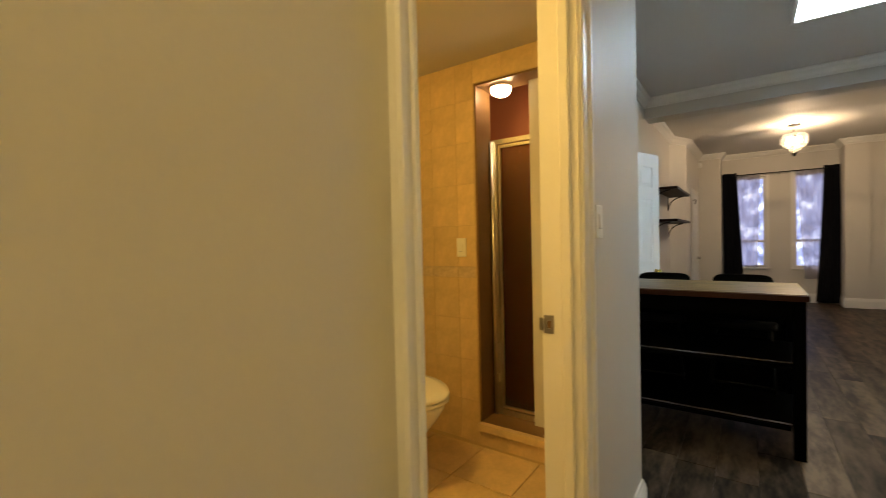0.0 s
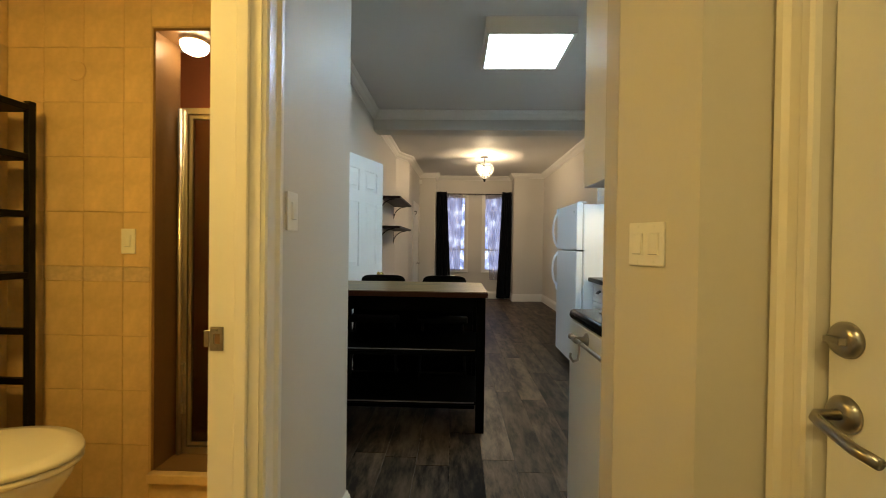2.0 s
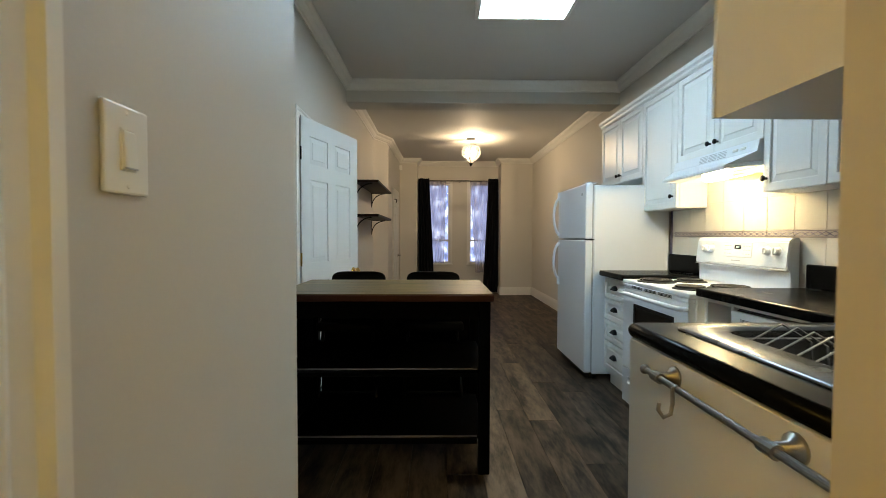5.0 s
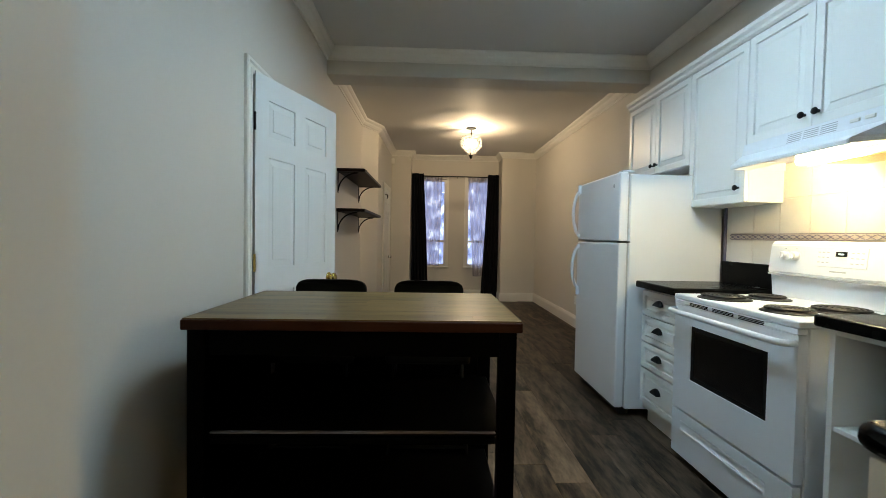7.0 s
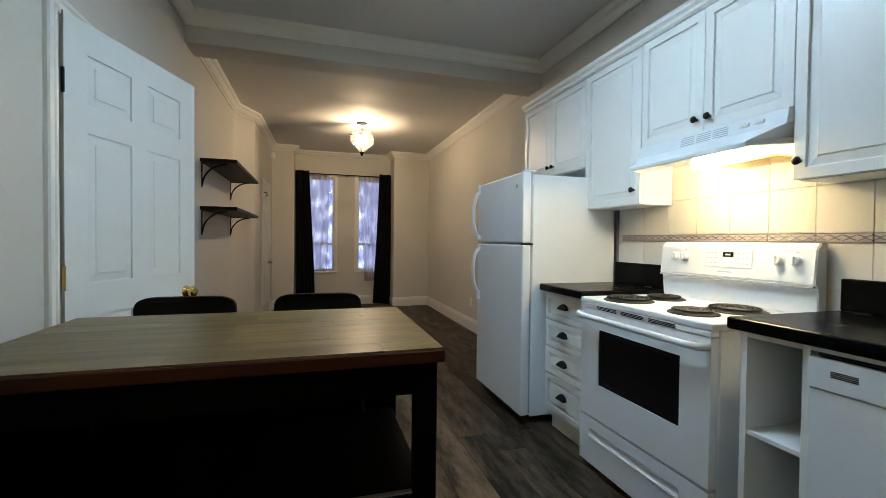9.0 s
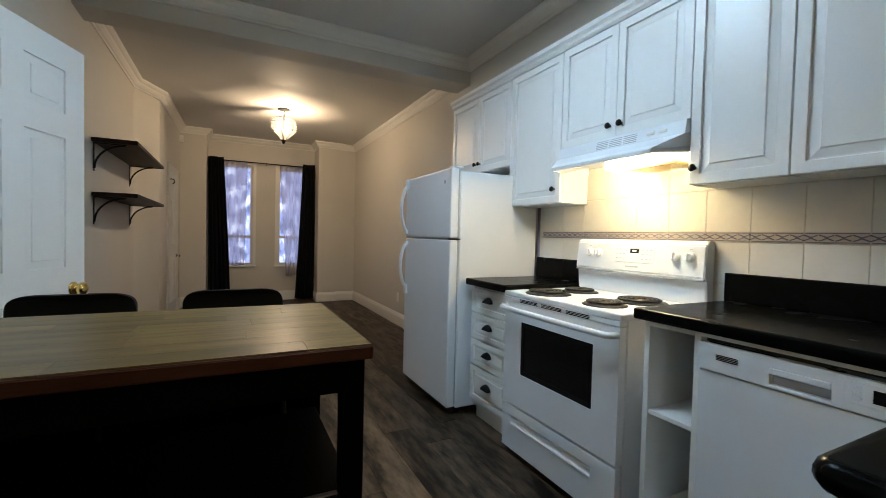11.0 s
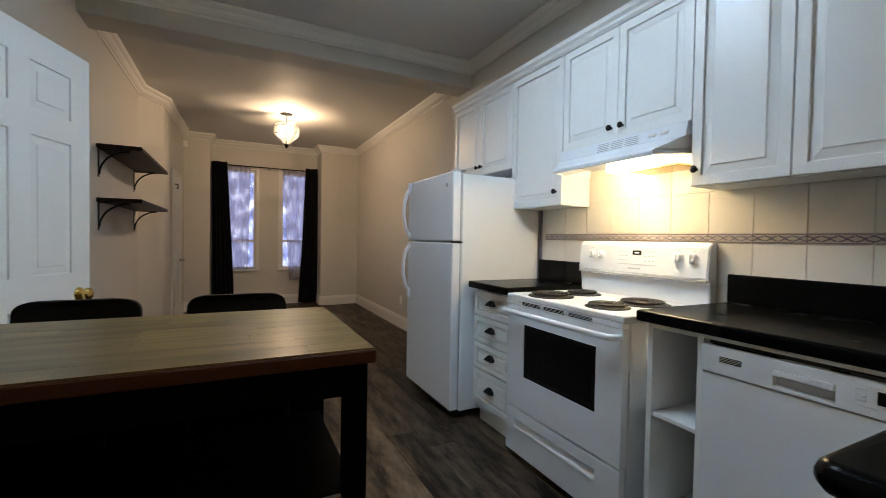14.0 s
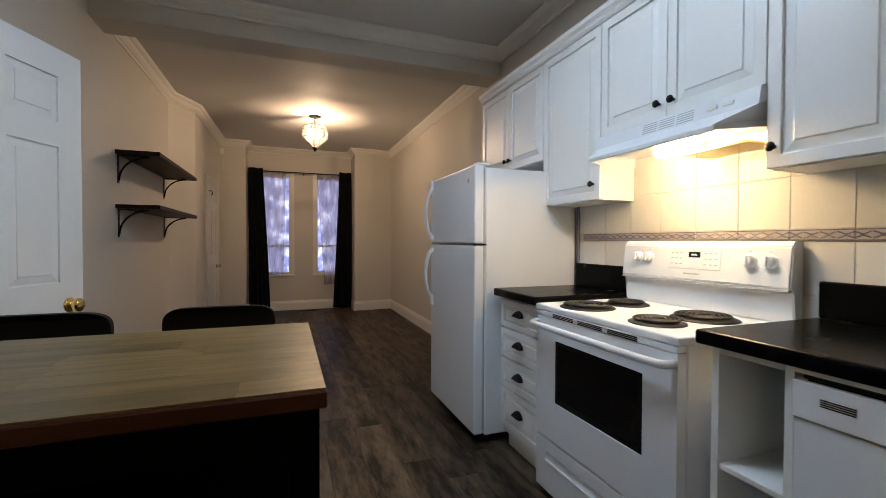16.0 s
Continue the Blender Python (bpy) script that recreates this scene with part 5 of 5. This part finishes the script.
for s, ya in ((1, HY0), (-1, HY1)):
    q = [(3.362, 0.0, 1.622), (3.236, 0.06, 1.557), (3.230, 0.062, 1.537), (3.40, 0.0, 1.548), (3.605, 0.0, 1.552), (3.605, 0.0, 1.60)]
    w = bmesh.new()
    e = [[w.verts.new((x, ya + s * (c0 * (1.0 if s > 0 else 1.6) + d), z)) for x, c0, z in q] for d in (-0.003, 0.001)]
    for k in range(6):
        w.faces.new((e[0][k], e[0][(k + 1) % 6], e[1][(k + 1) % 6], e[1][k]))
    w.faces.new(e[0])
    w.faces.new(e[1])
    part("side_wing", w, APPL, hood)
for g in range(3):
    for k in range(5):
        y1 = 8.40 - g * 0.085
        part("vent_slot", box(3.3612 + 0.0019 * k, 3.366 + 0.0019 * k, y1 - 0.075, y1, 1.630 + k * 0.009, 1.634 + k * 0.009), GREYP, shell)
for k in range(2):
    part("switch", box(3.36, 3.372, 8.06 - k * 0.06, 8.10 - k * 0.06, 1.645, 1.66, 0.002, 1), PLASTIC, shell)
part("lamp_lens", box(3.312, 3.392, 8.13, 8.30, 1.508, 1.566, 0.018, 3), HOODLENS, hood, "glowing warm lamp lens")
part("filter", box(3.395, 3.57, 7.975, 8.24, 1.510, 1.520, 0.002, 1), BRASS, hood, "brass-coloured metal filter")

# carbon monoxide alarm and outlet on the tiles
alarm = thing("carbon_monoxide_alarm", (3.585, 7.16, 1.25), "white oval plug-in carbon monoxide alarm", "alarm")
b = bmesh.new()
n = 28
e = []
for d, s in ((0, 1), (0.02, 1), (0.03, 0.92), (0.033, 0.8)):
    e.append([b.verts.new((3.606 - d, 7.174 + s * 0.055 * abs(math.cos(2 * math.pi * k / n)) ** 0.6 * math.copysign(1, math.cos(2 * math.pi * k / n)), 1.227 + s * 0.037 * abs(math.sin(2 * math.pi * k / n)) ** 0.6 * math.copysign(1, math.sin(2 * math.pi * k / n)))) for k in range(n)])
for r, s in zip(e, e[1:]):
    for k in range(n):
        b.faces.new((r[k], r[(k + 1) % n], s[(k + 1) % n], s[k]))
b.faces.new(e[0])
b.faces.new(e[-1])
shell = part("shell", b, PLASTIC, alarm, smooth=False)
for k in range(2):
    part("label_bar", box(3.5718, 3.5735, 7.159, 7.190, 1.241 + k * 0.006, 1.244 + k * 0.006), GREYP, shell)
part("button", lathe([(0, 0), (0.011, 0), (0.009, 0.003), (0, 0.003)], (3.573, 7.179, 1.218), 16, axis=(-1, 0, 0)), GREYP, shell)
for k in range(3):
    part("label_bar", box(3.5718, 3.5735, 7.130, 7.147, 1.219 + k * 0.006, 1.222 + k * 0.006), GREYP, shell)
outlet = thing("wall_outlet", (3.6, 7.16, 1.16), "white duplex wall outlet on the tiles", "outlet")
part("plate", box(3.601, 3.607, 7.139, 7.203, 1.132, 1.238, 0.002, 2), PLASTIC, outlet)
for zz in (1.163, 1.207):
    f = part("socket", lathe([(0, 0), (0.017, 0), (0.017, 0.002), (0, 0.002)], (3.601, 7.171, zz), 20, axis=(-1, 0, 0)), PLASTIC, outlet)
    for dy in (-0.006, 0.006):
        part("slot", box(3.5975, 3.5992, 7.171 + dy - 0.0014, 7.171 + dy + 0.0014, zz - 0.003, zz + 0.006), BLACK, f)

# ---- table and chairs ----
TX0, TX1, TY0, TY1, TZ = 0.920, 1.985, 7.762, 8.445, 0.897
table = thing("kitchen_island_table", ((TX0 + TX1) / 2, (TY0 + TY1) / 2, 0), "black kitchen work table with a butcher block top", "table")
rows = 8
rw = (TY1 - TY0 - 0.016) / rows
rnd = random.Random(5)
core = part("tabletop", box(TX0, TX1, TY0, TY1, TZ - 0.036, TZ - 0.004, 0.003, 1), EDGEW, table, "oiled wood top with dark edge")
for r in range(rows):
    x = TX0 + 0.002
    while x < TX1 - 0.003:
        nx = min(x + rnd.uniform(0.25, 0.55), TX1 - 0.002)
        if TX1 - nx < 0.1:
            nx = TX1 - 0.002
        part("stave", box(x + 0.0003, nx - 0.0003, TY0 + 0.008 + r * rw + 0.0003, TY0 + 0.008 + (r + 1) * rw - 0.0003, TZ - 0.006, TZ), BUTCHER, core)
        x = nx
LG = 0.055
for xx in (TX0 + 0.004, TX1 - 0.012 - LG):
    for yy in (TY0 + 0.03, TY1 - 0.03 - LG):
        part("leg", box(xx, xx + LG, yy, yy + LG, 0, TZ - 0.036, 0.003, 1), BLACK, table)
for yy in (TY0 + 0.045, TY1 - 0.065):
    part("apron", box(TX0 + 0.012 + LG, TX1 - 0.012 - LG, yy, yy + 0.02, TZ - 0.125, TZ - 0.036), BLACK, table)
for xx in (TX0 + 0.03, TX1 - 0.05):
    part("apron", box(xx, xx + 0.02, TY0 + 0.03 + LG, TY1 - 0.03 - LG, TZ - 0.125, TZ - 0.036), BLACK, table)
for zz in (0.525, 0.19):
    part("shelf", box(TX0 + 0.045, TX1 - 0.03, TY0 + 0.05, TY1 - 0.05, zz - 0.018, zz, 0.003, 1), BLACK, table, "black lower shelf")
    part("shelf_rail", box(TX0 + 0.074, TX1 - 0.074, TY0 + 0.04, TY0 + 0.058, zz - 0.04, zz - 0.019, 0.002, 1), BLACK, table)
    # grey strip stands in for the light caught by the shelf's front edge
    part("shelf_glint", box(TX0 + 0.074, TX1 - 0.074, TY0 + 0.036, TY0 + 0.049, zz - 0.004, zz + 0.001), SHELFGLINT, table, "thin grey strip painting the highlight along the shelf edge")
# added black sheet: paints the dimness seen through the open table end
part("end_panel_or_shade", box(TX0 + 0.02, TX0 + 0.032, TY0 + 0.093, TY1 - 0.093, 0.08, TZ - 0.126), BLACK, table)
part("back_panel", box(TX0 + 0.074, TX1 - 0.068, TY1 - 0.06, TY1 - 0.045, 0.08, TZ - 0.126), BLACK, table)


def bar_chair(x, y):
    """Black counter chair with a low curved back, seen over the table."""
    t = thing("counter_chair", (x, y, 0), "black counter chair with a rounded low back behind the table", "chair", "chairs at the table")
    b = bmesh.new()
    n, W, z0, z1 = 24, 0.187, 0.66, 0.928
    rings = []
    for d in (0.0, 0.028):
        prof = []
        for k in range(n + 1):
            a = math.pi * k / n
            cx = math.copysign(abs(math.cos(a)) ** 0.45, math.cos(a)) * W
            cz = z1 - 0.075 + 0.075 * abs(math.sin(a)) ** 0.6
            prof.append((cx, cz))
        prof = [(W * 0.95, z0)] + prof + [(-W * 0.95, z0)]
        rings.append([b.verts.new((x + px, y + d - 0.05 * (1 - (px / W) ** 2) + 0.22, pz)) for px, pz in prof])
    b.faces.new(rings[0])
    b.faces.new(rings[1])
    for k in range(len(rings[0])):
        j = (k + 1) % len(rings[0])
        b.faces.new((rings[0][k], rings[0][j], rings[1][j], rings[1][k]))
    part("backrest", b, CHAIRF, t)
    part("seat", box(x - 0.19, x + 0.19, y - 0.19, y + 0.17, 0.59, 0.645, 0.02, 3), CHAIRF, t)
    for sx in (-1, 1):
        part("leg", rod((x + sx * 0.19, y - 0.20, 0), (x + sx * 0.15, y - 0.15, 0.592), 0.011, 10), BLACKM, t)
        part("leg", rod((x + sx * 0.19, y + 0.21, 0), (x + sx * 0.15, y + 0.15, 0.592), 0.011, 10), BLACKM, t)
        part("back_post", rod((x + sx * 0.15, y + 0.16, 0.60), (x + sx * 0.15, y + 0.205, 0.80), 0.010, 10), BLACKM, t)
    part("foot_ring", tube([(x + 0.178, y - 0.185, 0.22), (x - 0.178, y - 0.185, 0.22), (x - 0.178, y + 0.185, 0.22), (x + 0.178, y + 0.185, 0.22), (x + 0.178, y - 0.185, 0.22)], 0.008, 8), BLACKM, t)
    return t


chair = bar_chair(1.165, 8.50)
copy_thing(chair, Matrix.Translation((1.688, 8.50, 0)))


# ---- floating shelves on the left wall ----
def wall_shelf(z):
    y0, y1 = 10.62, 12.01
    t = thing("wall_shelf", (XL, 11.4, z), "dark brown wooden shelf on curved black iron brackets", "shelf", "shelves on the wall")
    part("board", box(XL, 1.05, y0, y1, z - 0.03, z, 0.003, 1), SHELFW, t)
    for yy in (y0 + 0.06, y1 - 0.10):
        part("bracket", box(XL, XL + 0.005, yy - 0.014, yy + 0.014, z - 0.235, z - 0.03, 0.001, 1), BLACKM, t)
        part("bracket", box(XL + 0.005, XL + 0.20, yy - 0.014, yy + 0.014, z - 0.036, z - 0.0305, 0.001, 1), BLACKM, t)
        n = 10
        part("brace", tube([(XL + 0.006 + 0.185 * (1 - math.cos(math.pi / 2 * k / n)), yy, z - 0.215 + 0.178 * math.sin(math.pi / 2 * k / n)) for k in range(n + 1)], 0.007, 8), BLACKM, t, smooth=True)
    return t


wall_shelf(1.815)
wall_shelf(1.425)


# ---- pieces: planks and tiles ----
def piece_mesh(name, sx, sy, sz, bevel, material):
    b = box(-sx / 2, sx / 2, -sy / 2, sy / 2, -sz / 2, sz / 2, bevel, 1)
    me = bpy.data.meshes.new(name)
    bmesh.ops.recalc_face_normals(b, faces=b.faces)
    b.to_mesh(me)
    b.free()
    me.materials.append(material)
    return me


def piece(name, me, at, parent):
    ob = new(name, me)
    ob.location = at
    ob.parent = parent
    return ob


PW, PL = 0.181, 1.22
plank_mesh = piece_mesh("plank", PW - 0.0015, PL - 0.0015, 0.008, 0.0008, PLANK)
rnd = random.Random(11)
x = XL - 0.10 + PW / 2
while x < XR + 0.05:
    y = 3.2 - rnd.uniform(0.1, 1.1) + PL / 2
    while y - PL / 2 < FAR_Y + 0.1:
        piece("plank", plank_mesh, (x, y, -0.004), floor)
        y += PL
    x += PW

# splashback tiles and patterned band
back = structure("splashback", box(3.6105, XR - 0.0005, 6.22, 9.125, CT, 1.70), GROUT, "cream glazed tile splashback with a patterned band", "splashback")
TW = 0.187
tile_mesh = piece_mesh("tile", 0.004, TW - 0.0025, 0.185, 0.0012, TILE)
band_mesh = piece_mesh("tile", 0.007, TW - 0.003, 0.040, 0.001, BAND)


def band_relief_mesh():
    b = None
    for k in range(4):
        u = -TW / 2 + 0.024 + k * 0.048
        for s in (-1, 1):
            b = tube([(0, u - 0.022, -s * 0.010), (0, u - 0.008, -s * 0.004), (0, u + 0.008, s * 0.006), (0, u + 0.022, s * 0.011)], 0.0032, 5, bm=b, flat=0.5)
        b = box(-0.001, 0.001, u - 0.004, u + 0.004, -0.005, 0.005, bm=b)
    for s in (-1, 1):
        b = box(-0.001, 0.001, -TW / 2 + 0.003, TW / 2 - 0.003, s * 0.0165 - 0.0015, s * 0.0165 + 0.0015, bm=b)
    me = bpy.data.meshes.new("relief")
    b.to_mesh(me)
    b.free()
    me.materials.append(BANDPAT)
    return me


relief_mesh = band_relief_mesh()
y = 9.084 - TW / 2
while y > 6.3:
    for zc in (1.0785, 1.3075, 1.4955):
        piece("tile", tile_mesh, (3.6085, y, zc), back)
    b1 = piece("tile", band_mesh, (3.607, y, 1.1935), back)
    piece("relief", relief_mesh, (3.6035 - 3.607, 0, 0), b1)
    y -= TW
half_tile = piece_mesh("tile", 0.004, TW - 0.0025, 0.09, 0.0012, TILE)
y = 9.084 - TW / 2
while y > 6.3:
    piece("tile", half_tile, (3.6085, y, 0.938), back)
    piece("tile", half_tile, (3.6085, y, 1.636), back)
    y -= TW

structure("tile_edging", box(3.600, 3.6295, 9.127, 9.143, CT, 1.388, 0.002, 1), BANDPAT, "dark patterned tile edging beside the refrigerator", "tile edging")

# bathroom wall tiles: upright tiles with a thin decorated row
BW, BH = 0.163, 0.2165
bt = piece_mesh("tile", BW - 0.002, 0.003, BH - 0.002, 0.001, BTILE)
bb = piece_mesh("tile", BW - 0.002, 0.004, 0.057, 0.001, BBAND)
bts = piece_mesh("tile", 0.003, BW - 0.002, BH - 0.002, 0.001, BTILE)
bbs = piece_mesh("tile", 0.004, BW - 0.002, 0.057, 0.001, BBAND)
rows_z = [1.0275 - BH * (k + 0.5) for k in range(4)] + [1.0865 + BH * (k + 0.5) for k in range(5)]
x = 0.572 - 0.11 - BW / 2
while x > -0.1:
    for zc in rows_z:
        piece("tile", bt, (x, BATH_Y - 0.0015, zc), bath_wall)
    piece("tile", bb, (x, BATH_Y - 0.002, 1.057), bath_wall)
    x -= BW
edge_tile = piece_mesh("tile", 0.107, 0.003, BH - 0.002, 0.001, BTILE)
edge_band = piece_mesh("tile", 0.107, 0.004, 0.057, 0.001, BBAND)
for zc in rows_z:
    piece("tile", edge_tile, (0.5165, BATH_Y - 0.0015, zc), bath_wall)
piece("tile", edge_band, (0.5165, BATH_Y - 0.002, 1.057), bath_wall)
x = 0.572 + BW / 2
top_tile = piece_mesh("tile", BW - 0.002, 0.003, 0.112, 0.001, BTILE)
low_tile = piece_mesh("tile", BW - 0.002, 0.003, 0.08, 0.001, BTILE)
while x < 1.2:
    piece("tile", top_tile, (x, BATH_Y - 0.0015, 2.09), bath_wall)
    piece("tile", low_tile, (x, BATH_Y - 0.0015, 0.195), bath_wall)
    x += BW
y = BATH_Y - 0.004 - BW / 2
while y > 5.0:
    for zc in rows_z:
        piece("tile", bts, (-0.0105, y, zc), bath_side)
    piece("tile", bbs, (-0.010, y, 1.057), bath_side)
    y -= BW
ft = piece_mesh("tile", 0.302, 0.302, 0.008, 0.0015, BTILE)
for i in range(4):
    for j in range(6):
        piece("tile", ft, (0.145 + i * 0.306, 6.60 - j * 0.306, BATH_FLOOR - 0.004), bath_floor)
